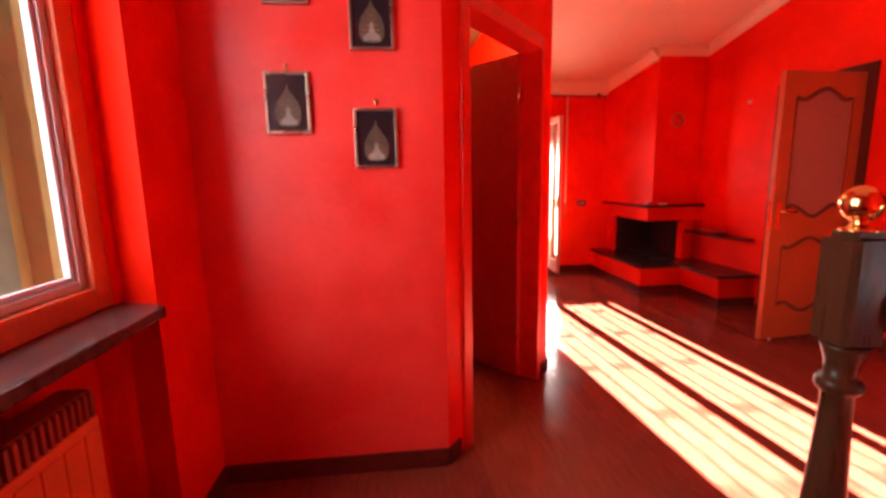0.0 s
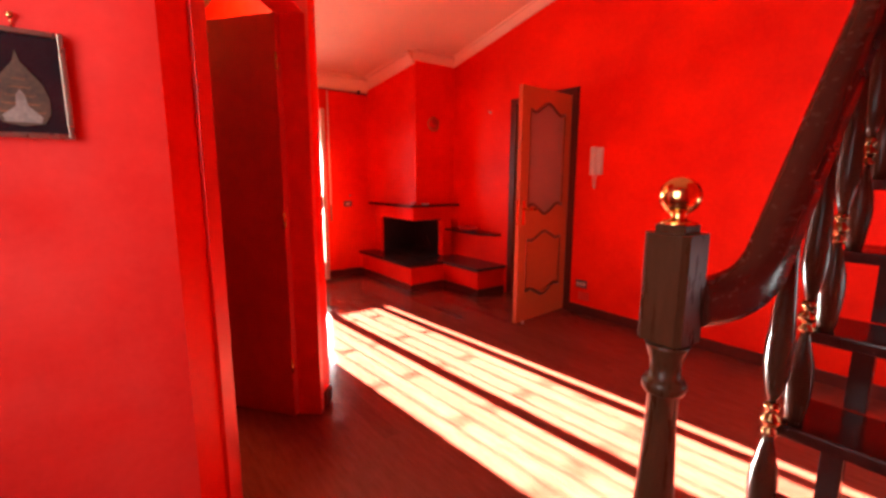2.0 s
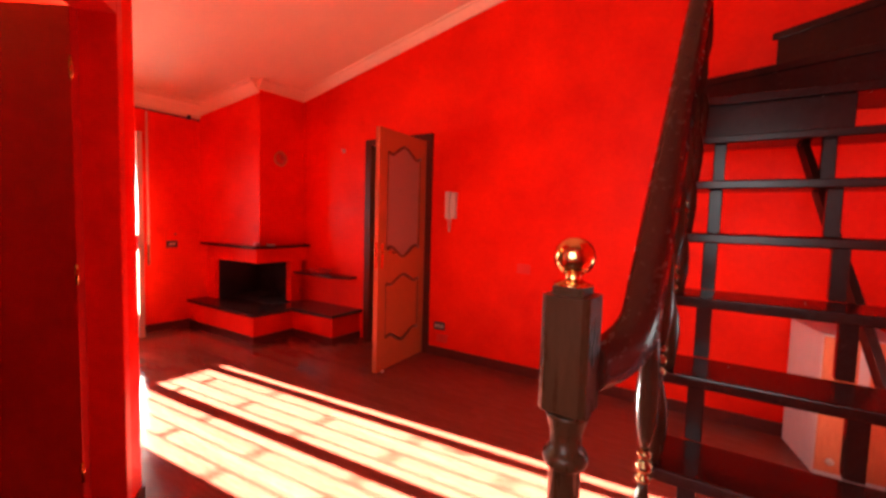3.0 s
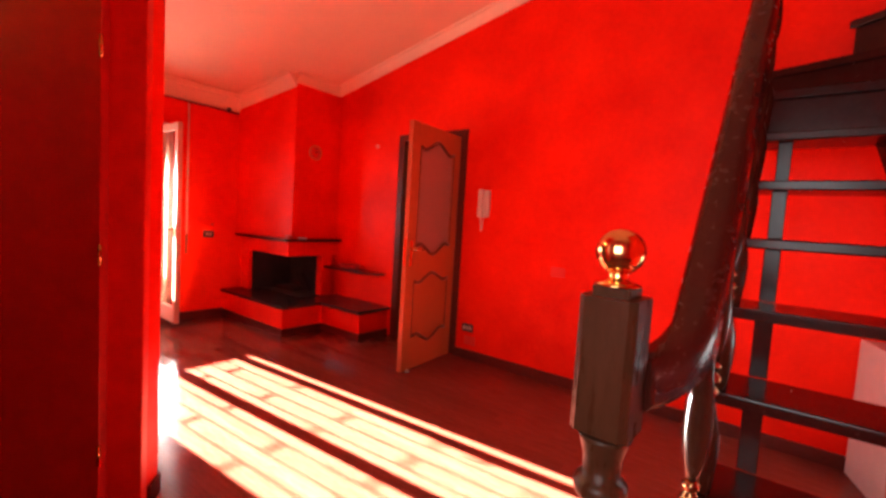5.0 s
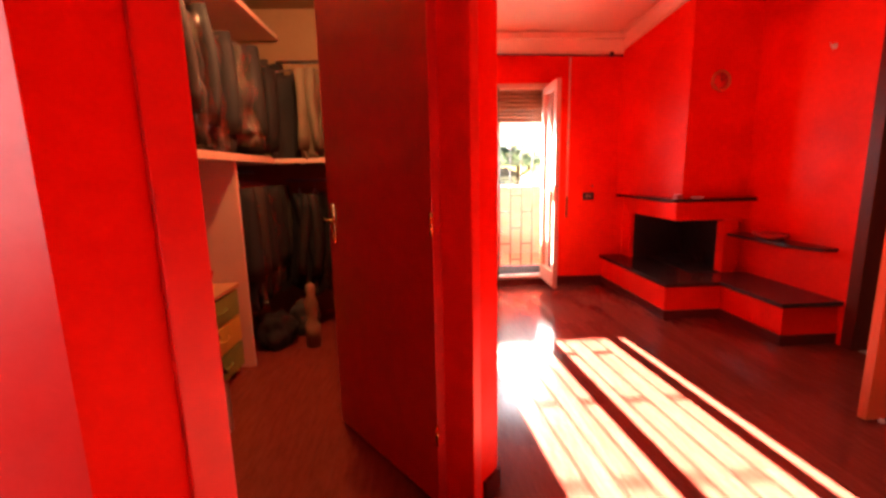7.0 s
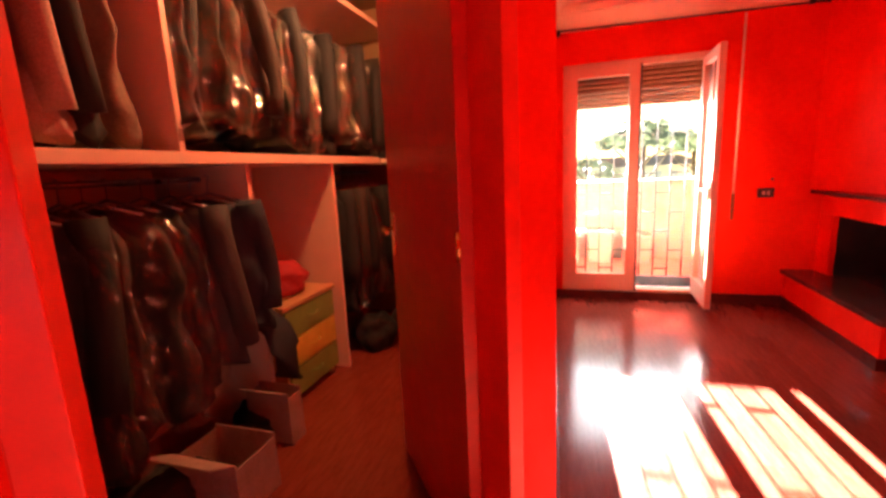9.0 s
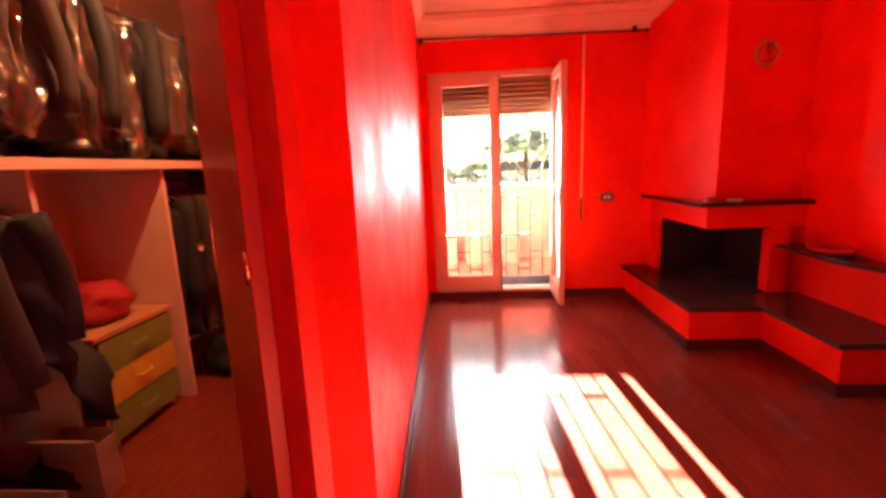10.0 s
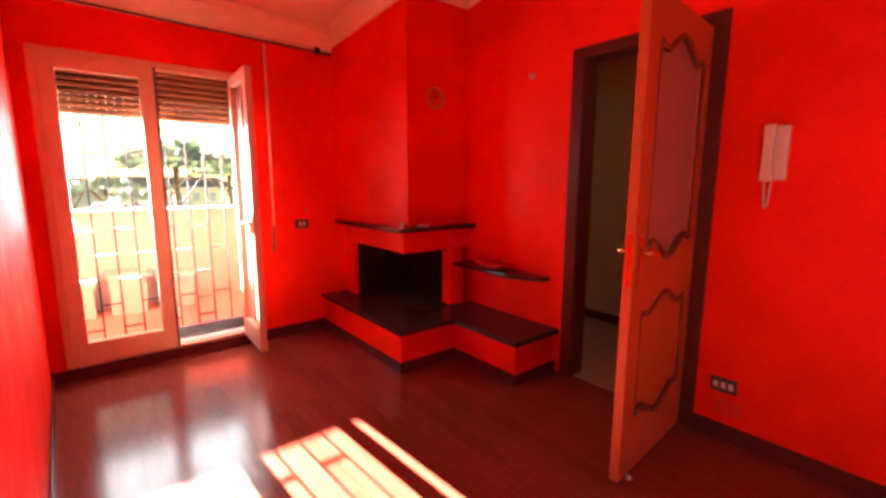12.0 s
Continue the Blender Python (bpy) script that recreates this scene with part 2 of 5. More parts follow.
def joined(*bms):
    """Several pieces of one and the same part in one bmesh."""
    out = bms[0]
    for b in bms[1:]:
        me = bpy.data.meshes.new("piece")
        b.to_mesh(me)
        b.free()
        out.from_mesh(me)
        bpy.data.meshes.remove(me)
    return out


def mesh_of(name, bm, material):
    me = bpy.data.meshes.new(name)
    bm.to_mesh(me)
    bm.free()
    me.materials.append(material)
    return me


def part(name, bm, material, parent=None, label=""):
    ob = new(name, mesh_of(name, bm, material))
    if parent is not None:
        ob.parent = parent
    if label:
        tagged(ob, label)
    return ob


def thing(name, at=(0, 0, 0), label="", category="", group=""):
    ob = new(name)
    ob.location = at
    ob.empty_display_size = 0.1
    return tagged(ob, label, category, group)


def setting(name, bm, material, label="", category=""):
    return tagged(part(name, bm, material), label, category, kind="structure")


def moved(bm, m):
    bmesh.ops.transform(bm, matrix=m, verts=bm.verts)
    return bm


# ---- the large structure ----
RIGHT, FRONT, HALL_LEFT, PICTURE_Y = 5.01, 7.59, 0.627, 3.606
CORNER = (1.627, 3.606)      # picture wall meets the slanted closet wall
COLUMN = (2.410, 4.530)      # slanted closet wall meets the living room wall
FAR_LEFT = (2.262, 7.59)
T = 0.12


def ceiling_z(x, y):
    return 2.535 + 0.207 * (FRONT - y)


BACK, STAIR_WALL = 0.35, 1.62
setting("floor", prism_bm([(-0.2, BACK - 0.2), (5.2, BACK - 0.2), (5.2, 7.85), (-0.2, 7.85)], -0.14, -0.012), joint_dark,
        "glossy red-brown wooden plank floor", "floor")
floor_base = bpy.data.objects["floor"]
setting("ceiling", prism_bm([(-0.3, BACK - 0.3), (5.3, BACK - 0.3), (5.3, 7.95), (-0.3, 7.95)], ceiling_z, lambda x, y: ceiling_z(x, y) + 0.15),
        ceiling_paint, "sloping warm white plaster ceiling", "ceiling")


def wall(name, poly, z0=0.0, z1=None, material=None, label=""):
    return setting(name, prism_bm(poly, z0, z1 if z1 is not None else (lambda x, y: ceiling_z(x, y) + 0.02)), material or red_wall, label, "wall")


def wall_x(name, x0, x1, y0, y1, z0=0.0, z1=None, material=None, label=""):
    return wall(name, [(x0, y0), (x1, y0), (x1, y1), (x0, y1)], z0, z1, material, label)


# right wall, with the doorway
DOOR_A, DOOR_B, DOOR_H = 4.885, 5.590, 2.075
wall_x("wall_east", RIGHT, RIGHT + T, BACK, DOOR_A, label="red sponge-painted wall with intercom beside the door")
wall_x("wall_east_far", RIGHT, RIGHT + T, DOOR_B, FRONT, label="red sponge-painted wall beside the fireplace")
wall_x("wall_east_over_door", RIGHT, RIGHT + T, DOOR_A, DOOR_B, DOOR_H, label="red wall above the doorway")
# window wall
WX0, WX1, WZ0, WZ1 = 2.375, 3.555, 0.085, 2.090
wall_x("wall_north_left", 1.95, WX0, FRONT, FRONT + 0.30, label="red wall beside the french window")
wall_x("wall_north_right", WX1, 5.2, FRONT, FRONT + 0.30, label="red wall between french window and fireplace")
wall_x("wall_north_over_window", WX0, WX1, FRONT, FRONT + 0.30, WZ1, label="red wall above the french window")
wall_x("wall_north_sill", WX0, WX1, FRONT, FRONT + 0.30, -0.1, WZ0 - 0.03, label="red threshold below the french window")
# living room's left wall (also the closet's right wall)
wall("wall_west", [COLUMN, FAR_LEFT, (FAR_LEFT[0] - T, FAR_LEFT[1]), (COLUMN[0] - T, COLUMN[1] + 0.10)], label="satin red painted wall, shiny in the window light")
# slanted closet wall with the doorway
D = Vector((COLUMN[0] - CORNER[0], COLUMN[1] - CORNER[1])).normalized()
LEN = (Vector(COLUMN) - Vector(CORNER)).length
INN = Vector((-D.y, D.x))


def slant(s, depth=0.0):
    p = Vector(CORNER) + D * s + INN * depth
    return (p.x, p.y)


S0, S1, CLOSET_H = 0.13, 1.075, 2.13
wall("wall_closet_left", [slant(0), slant(S0), slant(S0, T), (CORNER[0] - 0.05, CORNER[1] + T)], material=red_wall, label="red painted pier beside the closet door")
wall("wall_closet_right", [slant(S1), slant(LEN), (COLUMN[0] - T, COLUMN[1] + 0.10), slant(S1, T)], label="red painted pier beside the closet door")
wall("wall_closet_over_door", [slant(S0), slant(S1), slant(S1, T), slant(S0, T)], CLOSET_H, label="red wall above the closet door")
# picture wall
wall("wall_pictures", [(HALL_LEFT - 0.35, PICTURE_Y), CORNER, (CORNER[0] - 0.05, CORNER[1] + T), (HALL_LEFT - 0.35, PICTURE_Y + T)], material=pink_wall,
     label="mottled red wall with window sheen in its pink tone, hung with small pictures")
# hall's left wall with the window niche
NICHE, NICHE_IN, NICHE_Y0 = 3.245, 3.300, 1.75
wall("wall_hall_left", [(HALL_LEFT, NICHE), (HALL_LEFT, PICTURE_Y), (0.40, PICTURE_Y), (0.40, 3.262), (0.485, 3.262), (0.49, NICHE_IN)],
     label="red wall beside the hall window")
wall("wall_hall_left_back", [(HALL_LEFT - 0.35, BACK), (HALL_LEFT, BACK), (HALL_LEFT, NICHE_Y0), (HALL_LEFT - 0.35, NICHE_Y0)], label="red wall behind the hall window")
wall_x("wall_niche_back", 0.31, 0.40, NICHE_Y0, 3.262, 0.0, 0.92, label="red wall behind the radiator")
wall_x("wall_over_hall_window", 0.31, HALL_LEFT, NICHE_Y0, NICHE, 2.45, label="red wall above the hall window")
wall_x("wall_south", HALL_LEFT - 0.35, 2.35, BACK - T, BACK, label="plain red wall behind the hall")
# stair wall with an assumed window for the bright patch under the flight
SW0, SW1, SWZ0, SWZ1 = 3.45, 4.30, 0.25, 1.05
wall_x("wall_stair_end", 2.23, 2.35, BACK, STAIR_WALL, label="plain red wall end beside the stair")
wall_x("wall_stair", 2.35, SW0, STAIR_WALL - T, STAIR_WALL, label="red wall along the stair")
wall_x("wall_stair_far", SW1, RIGHT, STAIR_WALL - T, STAIR_WALL, label="red wall along the stair")
wall_x("wall_stair_over", SW0, SW1, STAIR_WALL - T, STAIR_WALL, SWZ1, label="red wall along the stair")
wall_x("wall_stair_under", SW0, SW1, STAIR_WALL - T, STAIR_WALL, 0, SWZ0, label="red wall along the stair")
# closet shell
CLOSET_X0, CLOSET_Y1 = 0.42, 6.95
wall_x("wall_closet_west", CLOSET_X0 - T, CLOSET_X0, PICTURE_Y + T, CLOSET_Y1, material=closet_paint, label="dull ochre closet wall")
wall_x("wall_closet_north", CLOSET_X0 - T, 2.2, CLOSET_Y1, CLOSET_Y1 + T, material=closet_paint, label="dull ochre closet wall")
setting("ceiling_closet", prism_bm([(CLOSET_X0, PICTURE_Y + T), (1.575, PICTURE_Y + T), (2.29, 4.64), (2.165, CLOSET_Y1), (CLOSET_X0, CLOSET_Y1)], 2.60, 2.64), closet_paint,
        "low dull ochre closet ceiling", "ceiling")
# landing beyond the doorway
LAND_Z = 2.5
wall_x("wall_landing_back", 6.30, 6.42, 4.0, 6.8, 0, LAND_Z, landing_paint, "ochre wall of the landing")
wall_x("wall_landing_side", 5.13, 6.30, 6.68, 6.8, 0, LAND_Z, landing_paint, "ochre wall of the landing")
wall_x("wall_landing_near", 5.13, 6.30, 4.0, 4.12, 0, LAND_Z, landing_paint, "ochre wall of the landing")
setting("ceiling_landing", box_bm(5.13, 4.0, LAND_Z, 6.42, 6.8, LAND_Z + 0.1), ceiling_paint, "plain landing ceiling", "ceiling")
setting("floor_landing", box_bm(5.0, 4.0, -0.14, 6.42, 6.8, -0.004), terrace_tile, "pale tiled landing floor", "floor")
setting("baseboard_landing", box_bm(6.285, 4.12, 0, 6.30, 6.68, 0.08), skirting, "dark skirting on the landing", "skirting")
# Added warm fill for the landing walls; there is no window here.
area_light("landing_fill_light", (5.7, 4.3, 2.1), (6.0, 6.0, 0.9), 0.5, 0.5, 0.032, (1.0, 0.62, 0.34))

# ---- skirting and cornices ----
def strip_along(p, q, h, t, bevel=0.004):
    """A skirting board on the left-hand side of the way from p to q."""
    p, q = Vector(p), Vector(q)
    d = (q - p).normalized()
    n = Vector((-d.y, d.x)) * t
    return prism_bm([tuple(p), tuple(q), tuple(q + n), tuple(p + n)], 0.0, h, bevel)


def baseboard(name, p, q, h=0.085):
    return setting(name, strip_along(p, q, h, 0.014), skirting, "dark reddish wooden skirting board", "skirting")


baseboard("baseboard_east", (RIGHT, BACK), (RIGHT, 4.797))
baseboard("baseboard_north_right", (WX1, FRONT), (4.135, FRONT))
baseboard("baseboard_window", (FAR_LEFT[0], FRONT), (WX1, FRONT), 0.075)
for o in ("baseboard_north_right", "baseboard_window"):
    bpy.data.objects[o].location.y = -0.0145
baseboard("baseboard_west", FAR_LEFT, COLUMN)
baseboard("baseboard_pier", slant(LEN), slant(S1 + 0.03))
baseboard("baseboard_pier_left", slant(S0 - 0.035), slant(0.0))
baseboard("baseboard_pictures", CORNER, (HALL_LEFT, PICTURE_Y))
baseboard("baseboard_hall_left", (HALL_LEFT, PICTURE_Y), (HALL_LEFT, NICHE))
baseboard("baseboard_stair", (2.35, STAIR_WALL), (RIGHT, STAIR_WALL))


def cornice_bm(p, q, inward, k=1.0):
    """Stepped plaster moulding under the sloping ceiling from p to q."""
    prof = [(a * k, b * k) for a, b in [(0, -0.085), (0.016, -0.085), (0.02, -0.070), (0.045, -0.045), (0.065, -0.022), (0.085, -0.018), (0.09, 0.012), (0, 0.012)]]
    bm = bmesh.new()
    rings = []
    for x, y in (p, q):
        z = ceiling_z(x, y)
        rings.append([bm.verts.new((x + inward[0] * a, y + inward[1] * a, z + b)) for a, b in prof])
    n = len(prof)
    for k in range(n):
        bm.faces.new((rings[0][k], rings[0][(k + 1) % n], rings[1][(k + 1) % n], rings[1][k]))
    bm.faces.new(rings[0][::-1])
    bm.faces.new(rings[1])
    bmesh.ops.recalc_face_normals(bm, faces=bm.faces)
    return bm


HOOD = [(4.265, FRONT), (4.425, 6.665), (RIGHT, 6.665)]
HOOD_N = Vector((-(6.665 - FRONT), 4.425 - 4.265)).normalized() * -1
CORN = "cream plaster cornice under the sloping ceiling"
setting("trim_cornice_east", cornice_bm((RIGHT, BACK), (RIGHT, 6.665), (-1, 0)), cornice_paint, CORN, "cornice")
setting("trim_cornice_north", cornice_bm((FAR_LEFT[0], FRONT), (4.265, FRONT), (0, -1), 1.75), cornice_paint, CORN, "cornice")
setting("trim_cornice_hood_side", cornice_bm(HOOD[0], HOOD[1], (HOOD_N.x, HOOD_N.y), 1.4), cornice_paint, CORN, "cornice")
setting("trim_cornice_hood_front", cornice_bm((4.40, 6.665), (RIGHT, 6.665), (0, -1)), cornice_paint, CORN, "cornice")
setting("trim_cornice_west", cornice_bm(COLUMN, FAR_LEFT, (1, 0.04)), cornice_paint, CORN, "cornice")

# ---- french window, shutter, grille ----
french = tagged(new("window_1"), "salmon-painted french window, one leaf standing open", "window", kind="structure")
french.location = (2.965, FRONT, WZ0)


def local(ob, bm):
    return moved(bm, Matrix.Translation(-ob.location))


FD = 0.06   # depth of the joinery


def frame_bm(x0, z0, x1, z1, w, y0, y1, bottom=None):
    bottom = w if bottom is None else bottom
    b = 0.004
    return joined(box_bm(x0, y0, z0, x0 + w, y1, z1, b), box_bm(x1 - w, y0, z0, x1, y1, z1, b),
                  box_bm(x0 + w, y0, z1 - w, x1 - w, y1, z1, b), box_bm(x0 + w, y0, z0, x1 - w, y1, z0 + bottom, b))


part("window_frame", local(french, joined(frame_bm(WX0 - 0.03, WZ0 - 0.005, WX1 + 0.02, WZ1 + 0.02, 0.05, FRONT - 0.012, FRONT + 0.07, 0.02))), window_wood, french)
leaf_l = part("leaf", local(french, frame_bm(2.385, WZ0 + 0.01, 2.972, WZ1 - 0.02, 0.082, FRONT - 0.03, FRONT + 0.03, 0.15)), window_wood, french, "closed salmon-painted leaf")
part("pane", local(french, box_bm(2.462, FRONT - 0.004, 0.24, 2.895, FRONT + 0.004, 1.995)), glass, leaf_l).visible_shadow = False
part("leaf_edge", local(french, box_bm(2.972, FRONT - 0.03, WZ0 + 0.01, 2.988, FRONT + 0.045, WZ1 - 0.02, 0.003)), dark_plastic, leaf_l, "dark rebate edge of the closed leaf")
# the open leaf, hinged at the right jamb
leaf_r_bm = frame_bm(0, 0, 0.50, WZ1 - WZ0 - 0.04, 0.070, -0.022, 0.022, 0.15)
HINGE = pose(3.458, FRONT - 0.02, WZ0 + 0.01, 0, 0, 180 + 88.5)
leaf_r = part("leaf", local(french, moved(leaf_r_bm, HINGE)), window_wood, french, "salmon-painted leaf swung open into the room")
part("pane", local(french, moved(box_bm(0.068, -0.004, 0.145, 0.432, 0.004, 1.90), HINGE)), glass, leaf_r).visible_shadow = False
part("handle", local(french, moved(joined(box_bm(0.455, -0.030, 0.86, 0.48, -0.020, 1.0, 0.003), sweep_bm([(0.467, -0.024, 0.93), (0.467, -0.064, 0.93), (0.37, -0.069, 0.925)], 0.016, 0.016, 8)), HINGE)), brass, leaf_r, "small brass window handle")
part("threshold", local(french, box_bm(WX0, FRONT + 0.03, WZ0 - 0.035, WX1, FRONT + 0.33, WZ0 - 0.005, 0.004)), white_metal, french, "pale stone threshold")
part("reveal_frame", local(french, frame_bm(WX0, WZ0, WX1, WZ1, 0.035, FRONT + 0.20, FRONT + 0.26, 0.09)), reveal_grey, french, "grey metal grille frame")

# Linings added in blue-grey to hold the shade of the outer reveal.
part("reveal_lining", local(french, box_bm(WX1 - 0.030, FRONT + 0.072, WZ0, WX1 - 0.001, FRONT + 0.199, 1.99, 0.003)), reveal_grey, french, "added reveal lining, blue-grey for the shade there")
part("reveal_lining", local(french, box_bm(WX0 + 0.001, FRONT + 0.072, WZ0, WX0 + 0.045, FRONT + 0.199, 1.99, 0.003)), reveal_grey, french, "added reveal lining, blue-grey for the shade there")

shutter = thing("roller_shutter", (2.965, FRONT + 0.15, 1.745), "orange-brown slatted roller shutter, pulled down a third", "shutter")
for i in range(9):
    z = 1.745 + i * 0.042
    slat = bmesh.new()
    top = 0.0385 if i < 3 else 0.046
    prof = [(0.0, 0.0), (0.012, 0.010), (0.014, 0.021), (0.012, 0.033), (0.0, top), (-0.006, 0.02)]
    ra = [slat.verts.new((WX0, FRONT + 0.15 - a, z + b)) for a, b in prof]
    rb = [slat.verts.new((WX1, FRONT + 0.15 - a, z + b)) for a, b in prof]
    for k in range(6):
        slat.faces.new((ra[k], ra[(k + 1) % 6], rb[(k + 1) % 6], rb[k]))
    slat.faces.new(ra)
    slat.faces.new(rb[::-1])
    bmesh.ops.recalc_face_normals(slat, faces=slat.faces)
    part("slat", local(shutter, slat), shutter_brown, shutter)
    if i < 3:
        webs = [box_bm(WX0 + 0.048 * k, FRONT + 0.147, z + 0.036, WX0 + 0.048 * k + 0.039, FRONT + 0.151, z + 0.0425) for k in range(24)]
        part("slotted_web", local(shutter, joined(*webs)), shutter_brown, shutter, "row of small light slots")

grille = thing("window_grille", (2.965, FRONT + 0.23, WZ0), "black iron security grille in a staggered brick pattern", "grille")
GX = [2.435 + 0.1215 * i for i in range(9)]
for x in GX:
    part("bar", local(grille, box_bm(x - 0.006, FRONT + 0.225, WZ0 + 0.06, x + 0.006, FRONT + 0.235, WZ1 - 0.06)), black_iron, grille)
for i, (a, b) in enumerate(zip(GX, GX[1:])):
    for k in range(6):
        z = WZ0 + 0.16 + 0.36 * k + (0.18 if i % 2 else 0.0)
        if z < WZ1 - 0.08:
            part("rung", local(grille, box_bm(a + 0.005, FRONT + 0.2255, z - 0.006, b - 0.005, FRONT + 0.2345, z + 0.006)), black_iron, grille)

rod = thing("curtain_rod", (3.26, FRONT - 0.05, 2.375), "thin dark metal curtain rod above the french window", "curtain rod")
part("pole", local(rod, sweep_bm([(2.275, FRONT - 0.05, 2.392), (4.22, FRONT - 0.05, 2.362)], 0.014, 0.014, 8)), black_iron, rod)
for x in (2.30, 4.13):
    part("bracket", local(rod, joined(box_bm(x - 0.018, FRONT - 0.064, 2.35, x + 0.018, FRONT - 0.04, 2.40, 0.004), box_bm(x - 0.008, FRONT - 0.04, 2.368, x + 0.008, FRONT, 2.384))), black_iron, rod)
for x in (2.262, 4.235):
    part("finial", local(rod, moved(lathe_bm([(0.004, -0.014), (0.013, -0.007), (0.015, 0), (0.012, 0.008), (0.003, 0.014)], 12), pose(x, FRONT - 0.05, 2.392 if x < 3 else 2.362, 0, 90, 0))), black_iron, rod)
belt = thing("shutter_belt", (3.72, FRONT - 0.012, 0.74), "beige shutter pull belt hanging beside the window", "shutter belt")
part("strap", local(belt, box_bm(3.713, FRONT - 0.010, 0.95, 3.727, FRONT - 0.006, 2.36)), closet_board, belt)
part("grip", local(belt, box_bm(3.709, FRONT - 0.014, 0.735, 3.731, FRONT - 0.003, 0.955, 0.003)), shutter_brown, belt, "brown lower end of the belt")


def socket(x, y, z, rot, name="wall_socket", label="dark socket plate with two pale inserts", n=2, w=0.118):
    s = thing(name, (x, y, z), label, "socket")
    s.rotation_euler = (0, 0, radians(rot))
    part("plate", box_bm(-w / 2, -0.010, -0.038, w / 2, 0.0, 0.038, 0.004), dark_plastic, s)
    step = 0.034
    for i in range(n):
        cx = (i - (n - 1) / 2) * step
        part("insert", box_bm(cx - 0.011, -0.0135, -0.016, cx + 0.011, -0.0095, 0.016, 0.002), white_plastic, s, "pale plastic insert")
    return s


socket(3.955, FRONT, 0.955, 0)
socket(RIGHT, 4.668, 0.292, -90, n=3)
cover = thing("blank_wall_plate", (RIGHT, 3.834, 0.914), "red painted blank junction plate on the wall", "wall plate")
part("plate", box_bm(-0.006, -0.06, -0.04, 0.0, 0.06, 0.04, 0.003), red_gloss, cover)
cover2 = copy_thing(cover, pose(RIGHT, 4.64, 0.175))
plug = thing("wall_plug", (3.995, FRONT, 1.065), "small dark plug in the red wall", "wall plug")
part("plug", moved(lathe_bm([(0.011, 0.0), (0.011, 0.004), (0.007, 0.009), (0.002, 0.010)], 14), pose(0, 0, 0, 90, 0, 0)), dark_plastic, plug)
plug2 = copy_thing(plug, pose(2.30, 6.70, 2.28, 0, 0, 90))
hook = thing("wall_hook", (RIGHT, 5.994, 2.03), "small pale wall hook", "hook")
part("hook", joined(box_bm(-0.006, -0.018, -0.018, 0, 0.018, 0.018, 0.003), sweep_bm([(0, 0, 0), (-0.03, 0, -0.005), (-0.035, 0, 0.02)], 0.008, 0.008, 8)), white_plastic, hook)

phone = thing("door_intercom", (RIGHT, 4.555, 1.44), "off-white intercom handset hanging on the red wall", "intercom")
part("base", box_bm(-0.035, -0.042, -0.115, 0.0, 0.042, 0.125, 0.008), white_plastic, phone)
part("handset", joined(box_bm(-0.075, 0.0, 0.075, -0.035, 0.046, 0.13, 0.008), box_bm(-0.075, 0.0, -0.12, -0.035, 0.046, -0.065, 0.008), box_bm(-0.078, 0.004, -0.075, -0.056, 0.042, 0.085, 0.006)), white_plastic, phone)
part("cord", sweep_bm([(-0.03, 0.035 - 0.03 * k / 14, -0.11 - 0.13 * math.sin(math.pi * k / 14)) for k in range(15)], 0.009, 0.009, 6), white_plastic, phone)

# ---- fireplace ----
SLAB = 0.312
fire = thing("corner_fireplace", (4.55, 6.9, 0), "red corner fireplace with dark granite hearth and mantel", "fireplace")


def fp(name, bm, material, label="", parent=None):
    return part(name, local(fire, bm), material, parent or fire, label)


fp("base", prism_bm([(4.140, FRONT), (4.140, 6.345), (4.612, 6.345), (4.612, 5.722), (RIGHT, 5.722), (RIGHT, FRONT)], 0.0, SLAB - 0.032), red_wall, "red painted hearth base")
fp("base_skirting", prism_bm([(4.128, FRONT), (4.128, 6.333), (4.600, 6.333), (4.600, 5.710), (RIGHT, 5.710), (RIGHT, 5.721), (4.611, 5.721), (4.611, 6.344), (4.139, 6.344), (4.139, FRONT)], 0.0, 0.072), skirting, "dark skirting round the hearth")
fp("hearth_slab", prism_bm([(4.105, FRONT), (4.105, 6.290), (4.565, 6.290), (4.565, FRONT)], SLAB - 0.032, SLAB, 0.004), granite, "polished dark granite slab")
fp("bench_slab", prism_bm([(4.5655, 6.60), (4.5655, 5.684), (RIGHT, 5.684), (RIGHT, 6.60)], SLAB - 0.033, SLAB - 0.001, 0.004), granite, "polished dark granite bench slab")
OPEN_Z = 0.782
fp("pier", box_bm(4.345, 7.40, SLAB, 4.385, FRONT, OPEN_Z), red_wall)
fp("pier", box_bm(4.790, 6.605, SLAB, 4.915, 6.70, OPEN_Z), red_wall)
fp("pier_return", box_bm(4.916, 6.69, SLAB, RIGHT, 6.80, OPEN_Z), red_wall)
fp("lintel", prism_bm([(4.345, FRONT), (4.345, 6.605), (RIGHT, 6.605), (RIGHT, FRONT)], OPEN_Z + 0.001, 0.942, 0.004), red_wall)
fp("mantel_slab", prism_bm([(4.262, FRONT), (4.262, 6.540), (RIGHT, 6.540), (RIGHT, FRONT)], 0.943, 0.973, 0.004), granite, "polished dark granite mantel shelf")
fp("hood", prism_bm(HOOD + [(RIGHT, FRONT)], 0.973, lambda x, y: ceiling_z(x, y) - 0.001), red_wall, "tall red chimney hood")
